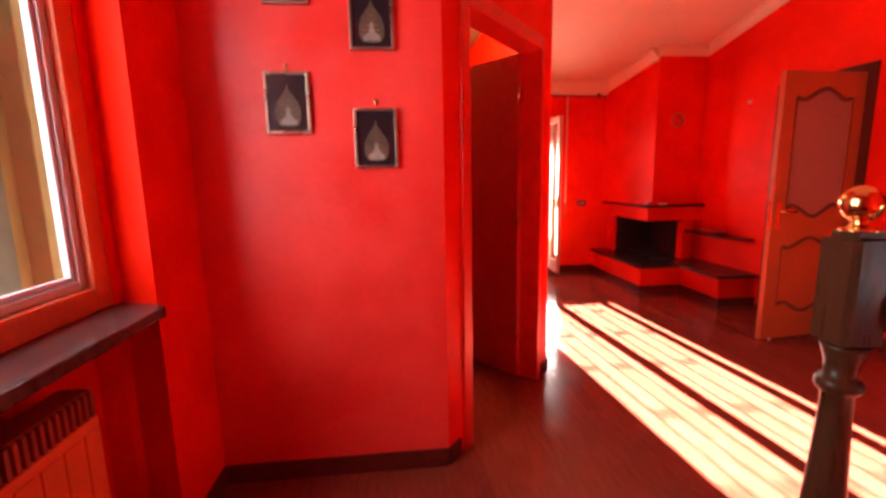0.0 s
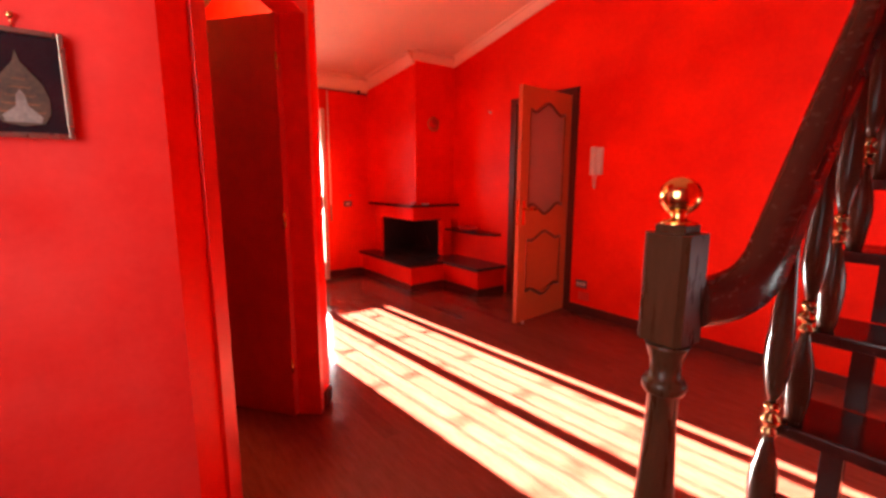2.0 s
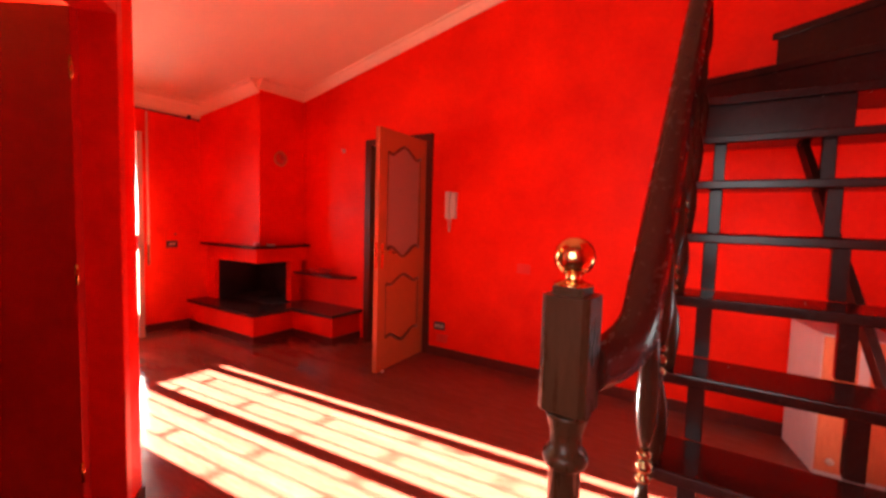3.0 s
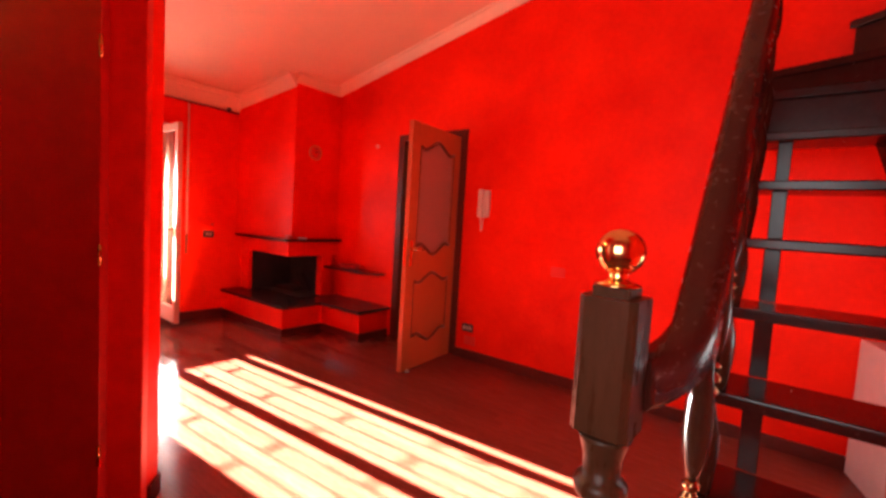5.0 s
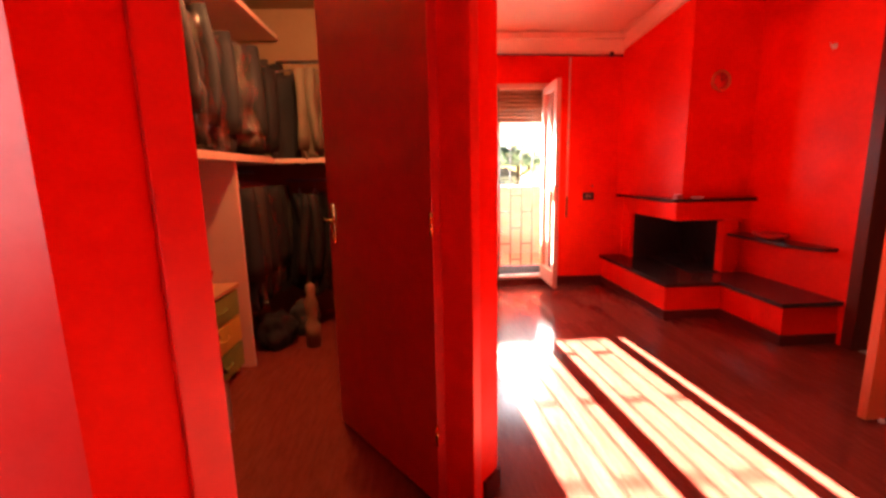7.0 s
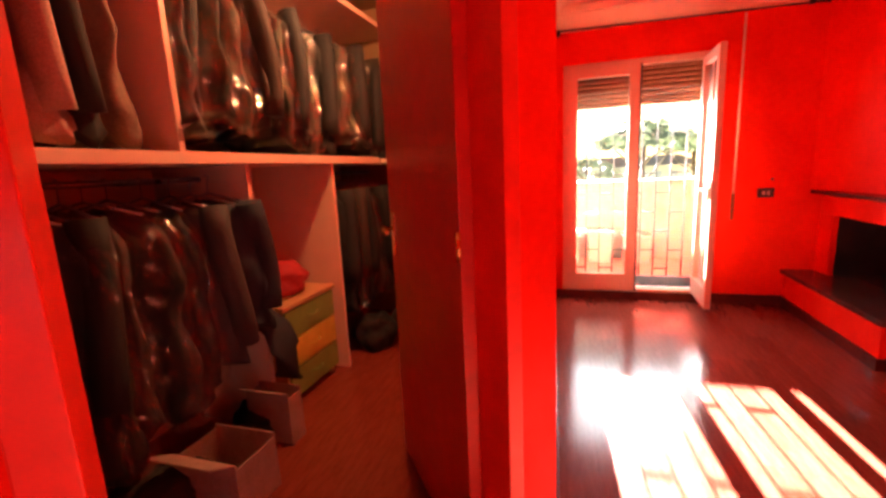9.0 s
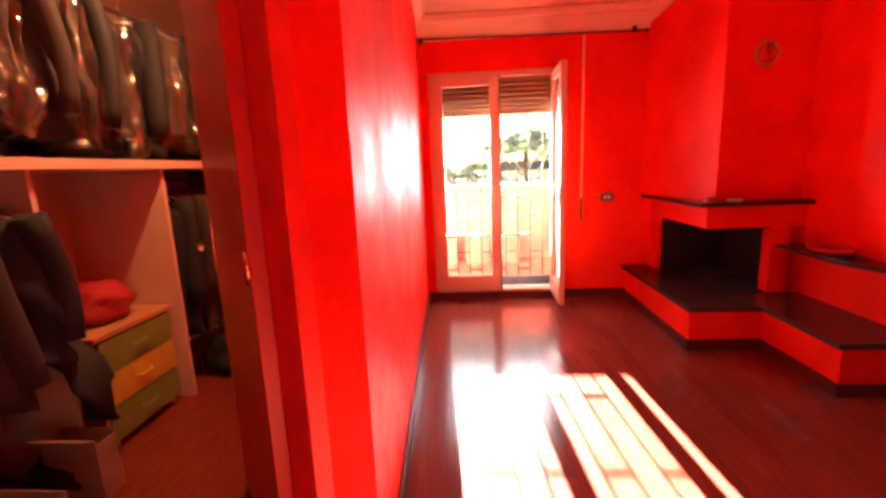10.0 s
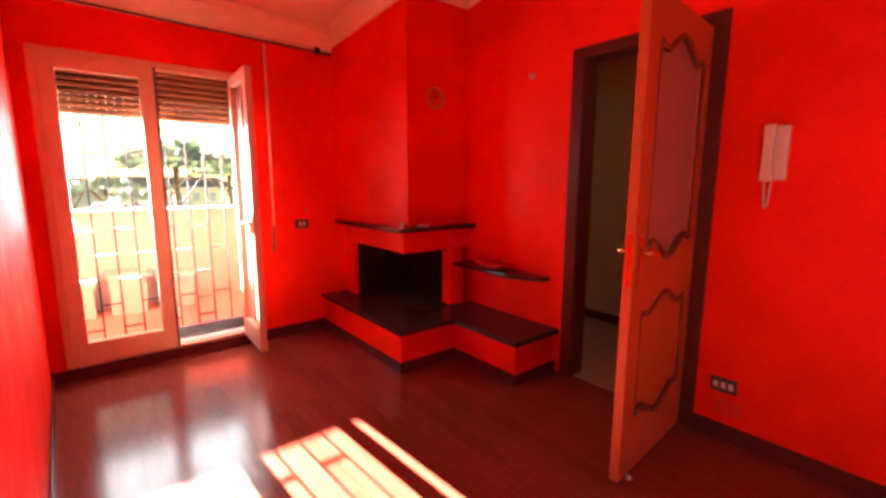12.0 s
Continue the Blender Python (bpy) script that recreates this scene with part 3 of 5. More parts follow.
for box in ((4.386, 7.40, SLAB, RIGHT, 7.43, OPEN_Z), (4.90, 6.805, SLAB, 4.95, 7.40, OPEN_Z), (4.40, 6.64, OPEN_Z - 0.012, 4.90, 7.40, OPEN_Z - 0.001),
            (4.791, 6.701, SLAB, 4.915, 6.72, OPEN_Z), (4.52, 6.63, SLAB - 0.03, 4.90, 7.40, SLAB + 0.002)):
    fp("firebox_lining", box_bm(*box), soot, "blackened firebox lining")
fp("firebrick", box_bm(4.68, 7.0, SLAB + 0.001, 4.90, 7.38, SLAB + 0.03, 0.004), soot, "sooty raised fire bed")
fp("fireplace_tool", joined(sweep_bm([(4.72, 6.82, SLAB + 0.03), (4.66, 6.95, SLAB + 0.30)], 0.016, 0.016, 6), sweep_bm([(4.80, 6.83, SLAB + 0.02), (4.76, 6.93, SLAB + 0.22)], 0.03, 0.012, 4)), soot, "blackened iron grate leaning inside")
mantel_box = thing("small_red_box", (4.36, 6.62, 0.973), "small dark red box on the mantel shelf", "box")
part("box", box_bm(-0.028, -0.03, 0, 0.028, 0.03, 0.035, 0.004), red_dark_door, mantel_box)
mantel_tray = thing("pale_tray", (4.52, 6.6, 0.973), "small pale flat dish on the mantel shelf", "dish")
part("dish", lathe_bm([(0.03, 0.0), (0.045, 0.004), (0.05, 0.014), (0.046, 0.014), (0.03, 0.007)], 20), white_plastic, mantel_tray)
shelf = thing("wall_shelf", (4.9, 6.2, 0.645), "dark granite wall shelf beside the fireplace", "shelf")
part("board", local(shelf, prism_bm([(4.82, 6.64), (4.82, 6.0), (4.90, 5.775), (RIGHT, 5.775), (RIGHT, 6.64)], 0.638, 0.662, 0.004)), granite, shelf)
bowl = thing("shallow_bowl", (4.905, 6.25, 0.662), "shallow red-brown bowl on the wall shelf", "bowl")
part("bowl", moved(lathe_bm([(0.05, 0.0), (0.085, 0.010), (0.11, 0.032), (0.115, 0.046), (0.108, 0.046), (0.08, 0.016), (0.03, 0.010)], 28), Matrix.Diagonal((0.85, 1.3, 1, 1))), red_dark_door, bowl)

clock = thing("wall_clock", (4.680, 6.665, 1.940), "small round reddish wall clock on the chimney hood", "clock")
face_pose = pose(0, 0, 0, 90, 0, 0)
part("rim", moved(lathe_bm([(0.060, 0.0), (0.082, 0.002), (0.086, 0.014), (0.078, 0.024), (0.068, 0.018), (0.066, 0.010)], 32), face_pose), hall_window_wood, clock, "pale reddish wooden rim")
part("dial", moved(lathe_bm([(0.002, 0.004), (0.067, 0.004), (0.067, 0.011), (0.002, 0.011)], 32), face_pose), red_gloss, clock, "red dial")
part("pointer", joined(box_bm(-0.003, -0.016, -0.004, 0.003, -0.0125, 0.045), moved(box_bm(-0.003, -0.016, -0.004, 0.003, -0.0125, 0.034), pose(0, 0, 0, 0, 70, 0))), dark_plastic, clock)
for k in range(12):
    a = k * math.pi / 6
    part("mark", moved(box_bm(-0.003, -0.0135, 0.050, 0.003, -0.0115, 0.062), Matrix.Rotation(a, 4, "Y")), dark_plastic, clock)

# ---- panelled door ----
door_1 = tagged(new("door_1"), "open orange-brown wooden door with frosted glass and carved mouldings", "door", kind="structure")
door_1.location = (RIGHT, 4.87, 0)
architrave = joined(box_bm(RIGHT - 0.018, 4.797, 0, RIGHT + T + 0.018, DOOR_A + 0.012, 2.125, 0.004), box_bm(RIGHT - 0.018, DOOR_B - 0.012, 0, RIGHT + T + 0.018, 5.66, 2.125, 0.004),
                    box_bm(RIGHT - 0.018, DOOR_A + 0.012, 2.058, RIGHT + T + 0.018, DOOR_B - 0.012, 2.125, 0.004))
part("door_frame", local(door_1, architrave), frame_wood, door_1, "dark stained wooden door frame")
DL, DH = 0.748, 2.045
SWING = pose(RIGHT - 0.004, 4.905, 0.008, 0, 0, 180 + 4.6)   # leaf along -x from the hinge


def wave(u0, u1, z, amp, n=14, up=1):
    """A curved rail: flat shoulders and a swelling middle."""
    out = []
    for k in range(n + 1):
        a = k / n
        s = math.exp(-((a - 0.5) / 0.2) ** 2) - 0.35 * math.exp(-((a - 0.14) / 0.11) ** 2) - 0.35 * math.exp(-((a - 0.86) / 0.11) ** 2)
        out.append((u0 + (u1 - u0) * a, z + up * amp * s))
    return out


def outline(u0, u1, z0, z1, amp_top, amp_bot):
    return wave(u0, u1, z0, amp_bot, up=-1) + wave(u0, u1, z1, amp_top)[::-1]


U0, U1 = 0.120, 0.632
glass_line = outline(U0, U1, 1.035, 1.862, 0.066, 0.070)
panel_line = outline(U0, U1, 0.272, 0.748, 0.055, 0.062)


def slab_with_holes(holes, y0, y1):
    """The door's board with shaped openings: strips between the edge lines."""
    bm = bmesh.new()
    def quad_strip(low, high):
        n = len(low)
        for ya, flip in ((y0, False), (y1, True)):
            a = [bm.verts.new((u, ya, z)) for u, z in low]
            b = [bm.verts.new((u, ya, z)) for u, z in high]
            for k in range(n - 1):
                f = (a[k], a[k + 1], b[k + 1], b[k])
                bm.faces.new(f[::-1] if flip else f)
    half = 15
    us = [U0 + (U1 - U0) * k / 14 for k in range(half)]
    bottom = [(u, 0.0) for u in us]
    prev = bottom
    for h in holes:
        quad_strip(prev, h[:half])
        prev = h[half:][::-1]
    quad_strip(prev, [(u, DH) for u in us])
    for a, b in ((0.0, U0), (U1, DL)):
        quad_strip([(a, 0.0), (b, 0.0)], [(a, DH), (b, DH)])
    for h in holes:
        n = len(h)
        f = [bm.verts.new((u, y0, z)) for u, z in h]
        g = [bm.verts.new((u, y1, z)) for u, z in h]
        for k in range(n):
            bm.faces.new((f[k], g[k], g[(k + 1) % n], f[(k + 1) % n]))
    for (ua, za), (ub, zb) in (((0, 0), (DL, 0)), ((DL, 0), (DL, DH)), ((DL, DH), (0, DH)), ((0, DH), (0, 0))):
        v = [bm.verts.new(c) for c in ((ua, y0, za), (ub, y0, zb), (ub, y1, zb), (ua, y1, za))]
        bm.faces.new(v)
    bmesh.ops.remove_doubles(bm, verts=bm.verts, dist=0.0003)
    bmesh.ops.recalc_face_normals(bm, faces=bm.faces)
    return bm


def flat_poly(line, y0, y1):
    bm = bmesh.new()
    f = [bm.verts.new((u, y0, z)) for u, z in line]
    g = [bm.verts.new((u, y1, z)) for u, z in line]
    bm.faces.new(f)
    bm.faces.new(g[::-1])
    n = len(line)
    for k in range(n):
        bm.faces.new((f[k], g[k], g[(k + 1) % n], f[(k + 1) % n]))
    bmesh.ops.recalc_face_normals(bm, faces=bm.faces)
    return bm


def moulding(line, y, w=0.020, h=0.016):
    pts = [(u, y, z) for u, z in line]
    return sweep_bm(pts + pts[:2], w, h, 6, up=(0, 1, 0))


door_leaf = part("leaf", local(door_1, moved(slab_with_holes([panel_line, glass_line], 0.0, 0.040), SWING)), door_wood, door_1)
part("pane", local(door_1, moved(flat_poly(glass_line, 0.016, 0.024), SWING)), frosted, door_leaf, "frosted brownish glass")
part("panel", local(door_1, moved(flat_poly(panel_line, 0.012, 0.028), SWING)), door_wood, door_leaf)
for line in (glass_line, panel_line):
    for y in (0.0, 0.040):
        part("moulding", local(door_1, moved(moulding(line, y, 0.012, 0.010), SWING)), moulding_wood, door_leaf)
        part("curved_moulding", local(door_1, moved(sweep_bm([(u, y, z) for u, z in line[:15]], 0.030, 0.022, 6, up=(0, 1, 0)), SWING)), moulding_wood, door_leaf, "dark carved curved moulding")
        part("curved_moulding", local(door_1, moved(sweep_bm([(u, y, z) for u, z in line[15:]], 0.030, 0.022, 6, up=(0, 1, 0)), SWING)), moulding_wood, door_leaf, "dark carved curved moulding")
for y, s in ((0.040, 1), (0.0, -1)):
    hb = joined(box_bm(DL - 0.068, min(y, y + s * 0.006), 0.88, DL - 0.036, max(y, y + s * 0.006), 1.09, 0.002),
                sweep_bm([(DL - 0.052, y, 1.02), (DL - 0.052, y + s * 0.045, 1.02), (DL - 0.075, y + s * 0.055, 1.02), (DL - 0.165, y + s * 0.052, 1.012)], 0.018, 0.018, 8))
    part("handle", local(door_1, moved(hb, SWING)), brass, door_leaf, "brass lever handle on a long plate")
part("lock_plate", local(door_1, moved(box_bm(DL - 0.0005, 0.010, 0.88, DL + 0.0015, 0.030, 1.10), SWING)), brass, door_leaf)
for z in (0.25, 1.05, 1.8):
    part("hinge", local(door_1, moved(sweep_bm([(0.0, 0.046, z), (0.0, 0.046, z + 0.08)], 0.014, 0.014, 8, up=(1, 0, 0)), SWING)), brass, door_leaf)
stop = thing("door_stop", (4.335, 4.795, 0.0), "tiny white door stop on the floor", "door stop")
part("stop", lathe_bm([(0.012, 0.0), (0.013, 0.010), (0.009, 0.018), (0.002, 0.02)], 14), white_plastic, stop)

# ---- closet door ----
door_2 = tagged(new("door_2"), "deep red flush closet door swung inward", "door", kind="structure")
door_2.location = (*slant(S1), 0)
JW, JWR = 0.075, 0.048
SL = math.degrees(math.atan2(D.y, D.x))
SLANT_POSE = pose(CORNER[0], CORNER[1], 0, 0, 0, SL)     # local x along the wall, +y into the closet
jambs = joined(box_bm(S0, -0.012, 0, S0 + JW, T + 0.012, CLOSET_H, 0.004), box_bm(S1 - JWR, -0.012, 0, S1, T + 0.012, CLOSET_H, 0.004),
               box_bm(S0 + JW, -0.012, CLOSET_H - JW, S1 - JWR, T + 0.012, CLOSET_H, 0.004))
part("door_frame", local(door_2, moved(jambs, SLANT_POSE)), red_gloss, door_2, "red gloss painted door frame")
HX, HY = slant(S1 - JWR - 0.002, T - 0.01)
far = Vector((1.728, 5.095))
leaf_dir = math.degrees(math.atan2(far.y - HY, far.x - HX))
LEAF2 = pose(HX, HY, 0.01, 0, 0, leaf_dir)
leaf2 = part("leaf", local(door_2, moved(box_bm(0.0, 0.0, 0.0, 0.77, 0.040, 2.04, 0.003), LEAF2)), red_dark_door, door_2)
part("handle", local(door_2, moved(joined(box_bm(0.70, 0.040, 0.92, 0.735, 0.047, 1.10, 0.002), sweep_bm([(0.717, 0.045, 1.03), (0.717, 0.09, 1.03), (0.61, 0.093, 1.03)], 0.018, 0.018, 8)), LEAF2)), brass, leaf2, "brass lever handle")
for z in (0.25, 1.02, 1.78):
    part("hinge", local(door_2, moved(sweep_bm([(-0.004, 0.046, z), (-0.004, 0.046, z + 0.08)], 0.014, 0.014, 8, up=(1, 0, 0)), LEAF2)), brass, leaf2)

# ---- small framed pictures ----
silver = plain("tarnished_silver_moulding", (0.36, 0.25, 0.19), 0.3, 0.9, 80)
picture_black = plain("black_velvet_ground", (0.012, 0.010, 0.013), 0.22, grain=40)
embroidery = plain("ochre_embroidery", (0.085, 0.040, 0.020), 0.6, grain=160, var=0.7, depth=0.6)
pale_thread = plain("pale_silver_thread", (0.24, 0.19, 0.16), 0.5, grain=160, var=0.5, depth=0.6)
bronze_thread = plain("bronze_thread", (0.20, 0.075, 0.03), 0.4, 0.3, grain=160, var=0.6, depth=0.6)
PIC_LABEL = "small dark embroidered picture in a silver frame on a nail"


def picture(x, z, w=0.172, h=0.235):
    p = thing("framed_picture", (x, PICTURE_Y, z), PIC_LABEL, "picture", "small pictures on the hall wall")
    f = 0.011
    part("frame", joined(box_bm(-w / 2, -0.020, -h / 2, -w / 2 + f, -0.002, h / 2, 0.002), box_bm(w / 2 - f, -0.020, -h / 2, w / 2, -0.002, h / 2, 0.002),
                         box_bm(-w / 2 + f, -0.020, h / 2 - f, w / 2 - f, -0.002, h / 2, 0.002), box_bm(-w / 2 + f, -0.020, -h / 2, w / 2 - f, -0.002, -h / 2 + f, 0.002)), silver, p, "thin silver frame")
    part("ground", box_bm(-w / 2 + f, -0.012, -h / 2 + f, w / 2 - f, -0.002, h / 2 - f), picture_black, p, "black picture ground")
    drop = [(0.0, 0.072), (0.006, 0.048), (0.022, 0.026), (0.040, 0.0), (0.049, -0.03), (0.048, -0.062), (0.036, -0.086), (0.0, -0.092)]
    line = drop + [(-a, b) for a, b in drop[-2:0:-1]]
    part("motif", flat_poly(line, -0.0142, -0.0122), embroidery, p, "ochre drop-shaped motif")
    pale = [(0.0, -0.012), (0.007, -0.024), (0.011, -0.048), (0.034, -0.072), (0.030, -0.084), (-0.030, -0.084), (-0.034, -0.070), (-0.010, -0.050), (-0.008, -0.024)]
    for k in range(5):
        a = 0.012 + 0.007 * k
        part("stitch", flat_poly([(-a, 0.012 - 0.018 * k), (a, 0.012 - 0.018 * k), (a * 0.9, 0.008 - 0.018 * k), (-a * 0.9, 0.008 - 0.018 * k)], -0.0152, -0.0143), bronze_thread, p)
    part("pale_shape", flat_poly(pale, -0.0155, -0.0143), pale_thread, p, "pale shape at the centre of the motif")
    part("nail", joined(sweep_bm([(0, -0.002, h / 2), (0, -0.006, h / 2 + 0.028)], 0.004, 0.004, 6, up=(1, 0, 0)), moved(lathe_bm([(0.002, -0.004), (0.007, -0.002), (0.007, 0.002), (0.002, 0.004)], 10), pose(0, -0.008, h / 2 + 0.028, 90, 0, 0))), brass, p)
    return p


picture(1.014, 1.625)
picture(1.352, 1.487)
picture(1.352, 1.942)
picture(1.029, 2.105)

# ---- hall window, sill, radiator ----
hall_win = tagged(new("window_2"), "orange-painted hall window with a deep red reveal", "window", kind="structure")
hall_win.location = (0.47, 2.5, 0.93)


def side_frame(y0, z0, y1, z1, w, x0, x1, b=0.004):
    return joined(box_bm(x0, y0, z0, x1, y0 + w, z1, b), box_bm(x0, y1 - w, z0, x1, y1, z1, b), box_bm(x0, y0 + w, z1 - w, x1, y1 - w, z1, b), box_bm(x0, y0 + w, z0, x1, y1 - w, z0 + w, b))


part("window_frame", local(hall_win, side_frame(NICHE_Y0, 0.93, 3.262, 2.45, 0.075, 0.42, 0.484)), hall_window_wood, hall_win)
part("sash", local(hall_win, side_frame(NICHE_Y0 + 0.075, 1.005, 3.187, 2.375, 0.028, 0.425, 0.462)), sash_paint, hall_win, "greyish white inner sash")
part("sash", local(hall_win, side_frame(NICHE_Y0 + 0.104, 1.034, 3.158, 2.346, 0.016, 0.43, 0.452)), sash_paint, hall_win)
part("pane", local(hall_win, box_bm(0.436, NICHE_Y0 + 0.12, 1.05, 0.442, 3.142, 2.33)), glass, hall_win).visible_shadow = False
part("window_sill", local(hall_win, prism_bm([(0.40, NICHE_Y0), (0.665, NICHE_Y0), (0.665, 3.222), (0.626, 3.243), (0.49, 3.296), (0.486, 3.261), (0.40, 3.261)], 0.892, 0.929, 0.005)), marble_sill, hall_win, "dark veined marble sill")
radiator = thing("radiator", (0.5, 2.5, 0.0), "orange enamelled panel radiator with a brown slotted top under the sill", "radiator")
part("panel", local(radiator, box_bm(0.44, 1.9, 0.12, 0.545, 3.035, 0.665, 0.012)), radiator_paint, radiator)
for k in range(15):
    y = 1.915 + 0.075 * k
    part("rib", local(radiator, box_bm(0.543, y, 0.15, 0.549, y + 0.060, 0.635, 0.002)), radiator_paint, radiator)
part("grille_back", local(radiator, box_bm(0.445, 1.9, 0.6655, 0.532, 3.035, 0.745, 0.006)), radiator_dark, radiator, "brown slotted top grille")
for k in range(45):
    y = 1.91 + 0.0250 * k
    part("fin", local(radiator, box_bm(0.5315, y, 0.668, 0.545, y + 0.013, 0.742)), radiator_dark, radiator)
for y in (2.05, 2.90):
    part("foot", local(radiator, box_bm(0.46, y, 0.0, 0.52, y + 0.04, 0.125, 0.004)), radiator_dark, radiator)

# ---- staircase ----
YL, YR, X0, RUN, Z0, RISE = 2.60, 1.70, 2.885, 0.236, 0.222, 0.2556
stair = thing("staircase", (3.5, 2.15, 0), "dark varnished open-riser wooden stair with turned balusters", "staircase")


def sp(name, bm, material, label="", parent=None):
    return part(name, local(stair, bm), material, parent or stair, label)


N_TREADS = 7
for i in range(N_TREADS):
    x, z = X0 + RUN * i, Z0 + RISE * i
    sp("tread", box_bm(x, YR, z - 0.002, x + RUN + 0.05, YL, z + 0.040, 0.007), stair_wood)
    for y in (YL - 0.135, YR + 0.32):
        z_low = 0.0 if i == 0 else z - RISE + 0.040
        sp("riser_post", box_bm(x + 0.05, y - 0.028, z_low, x + 0.10, y + 0.028, z - 0.002, 0.004), stair_wood)
# winding treads at the head of the flight
xt, zt = X0 + RUN * N_TREADS, Z0 + RISE * N_TREADS
XW = RIGHT - 0.006
sp("winder_tread", prism_bm([(xt, YR), (XW, YR), (XW, YL), (xt, YL)], zt - 0.002, zt + 0.045, 0.006), stair_wood)
sp("winder_riser", box_bm(xt + 0.03, YR + 0.20, zt - 0.24, xt + 0.055, YL - 0.02, zt - 0.002, 0.004), stair_wood)
sp("winder_tread", prism_bm([(xt + 0.06, YR), (XW, YR), (XW, YL), (xt + 0.36, YL)], zt + 0.21, zt + 0.255, 0.006), stair_wood)
sp("winder_riser", prism_bm([(xt + 0.08, YR), (xt + 0.10, YR), (xt + 0.40, YL - 0.02), (xt + 0.38, YL - 0.02)], zt + 0.045, zt + 0.21), stair_wood)
sp("winder_tread", prism_bm([(xt + 0.10, YR), (XW, YR), (XW, YR + 0.55)], zt + 0.465, zt + 0.51, 0.006), stair_wood)
sp("winder_riser", prism_bm([(xt + 0.13, YR), (xt + 0.15, YR), (XW, YR + 0.50), (XW, YR + 0.52)], zt + 0.255, zt + 0.465), stair_wood)
sp("upper_newel", box_bm(xt + 0.10, YR + 0.02, zt + 0.51, xt + 0.19, YR + 0.11, zt + 1.3, 0.01), stair_wood)
sp("slanting_bar", sweep_bm([(xt + 0.02, YR + 0.42, zt - 0.20), (X0 + RUN * 3.2, YR + 0.10, 0.42)], 0.035, 0.05), stair_wood, "thin dark slanting bar under the flight")

NX, NY = 2.501, 2.670


def newel_bm():
    w = 0.052
    bm = box_bm(-w, -w, 0.897, w, w, 1.181, 0.0)
    bmesh.ops.bevel(bm, geom=[e for e in bm.edges if abs(e.verts[0].co.z - e.verts[1].co.z) > 0.1], offset=0.013, segments=1, affect="EDGES")
    bmesh.ops.bevel(bm, geom=[e for e in bm.edges if abs(e.verts[0].co.z - e.verts[1].co.z) < 0.01], offset=0.018, segments=4, affect="EDGES")
    turned = lathe_bm([(0.05, 0.16), (0.054, 0.19), (0.046, 0.215), (0.052, 0.235), (0.040, 0.26), (0.034, 0.29), (0.041, 0.36), (0.049, 0.43), (0.048, 0.47), (0.042, 0.55),
                       (0.035, 0.70), (0.034, 0.780), (0.044, 0.786), (0.049, 0.797), (0.049, 0.808), (0.044, 0.818), (0.034, 0.824), (0.035, 0.86), (0.044, 0.893), (0.050, 0.906)], 28)
    foot = box_bm(-0.052, -0.052, 0.0, 0.052, 0.052, 0.17, 0.010)
    return joined(bm, turned, foot)


newel = sp("newel_post", moved(newel_bm(), pose(NX, NY, 0, 0, 0, -3)), newel_wood, "brown varnished turned newel post")
cap = [(0.040, 1.181), (0.041, 1.185), (0.030, 1.190), (0.019, 1.194), (0.015, 1.199), (0.018, 1.204)]
cap += [(0.043 * math.sin(a), 1.244 - 0.043 * math.cos(a)) for a in [math.radians(24 + 13 * k) for k in range(12)]] + [(0.001, 1.287)]
sp("newel_ball", moved(lathe_bm(cap, 40), pose(NX, NY, 0)), brass, "polished brass ball finial", newel)

# handrail: a level easing out of the newel, then up the flight
SLOPE = RISE / RUN
RAIL_START, BEND, RAIL_Z = 2.572, 0.19, 1.000


def rail_z(x):
    d = x - RAIL_START
    if d < 0:
        return RAIL_Z
    return RAIL_Z + (SLOPE * d * d / (2 * BEND) if d < BEND else SLOPE * (d - BEND / 2))


def rail_y(x):
    """The rail eases from the newel's face towards the flight."""
    a = min(1.0, max(0.0, (x - NX) / 0.24))
    return NY - 0.018 - 0.082 * a * a * (3 - 2 * a)


rail_pts = [(x, rail_y(x), rail_z(x)) for x in [NX + 0.045 + 0.016 * k for k in range(24)] + [NX + 0.429 + 0.06 * k for k in range(24)]]


def rail_bm():
    prof = [(-0.5, -0.30), (-0.36, -0.46), (-0.20, -0.5), (0.20, -0.5), (0.36, -0.46), (0.5, -0.30), (0.46, -0.05), (0.5, 0.16), (0.40, 0.38), (0.20, 0.5), (-0.20, 0.5), (-0.40, 0.38), (-0.5, 0.16), (-0.46, -0.05)]
    bm = bmesh.new()
    pts = [Vector(p) for p in rail_pts]
    rings = []
    for i, p in enumerate(pts):
        t = (pts[min(i + 1, len(pts) - 1)] - pts[max(i - 1, 0)]).normalized()
        side = Vector((t.y, -t.x, 0)).normalized()
        top = side.cross(t).normalized()
        if top.z < 0:
            top = -top
        rings.append([bm.verts.new(p + side * (a * 0.088) + top * (b * 0.108)) for a, b in prof])
    n = len(prof)
    for r, q in zip(rings, rings[1:]):
        for k in range(n):
            f = bm.faces.new((r[k], r[(k + 1) % n], q[(k + 1) % n], q[k]))
            f.smooth = True
    bm.faces.new(rings[0][::-1])
    bm.faces.new(rings[-1])
    bmesh.ops.recalc_face_normals(bm, faces=bm.faces)
    return bm


sp("handrail", rail_bm(), rail_wood, "dark red-brown moulded handrail")


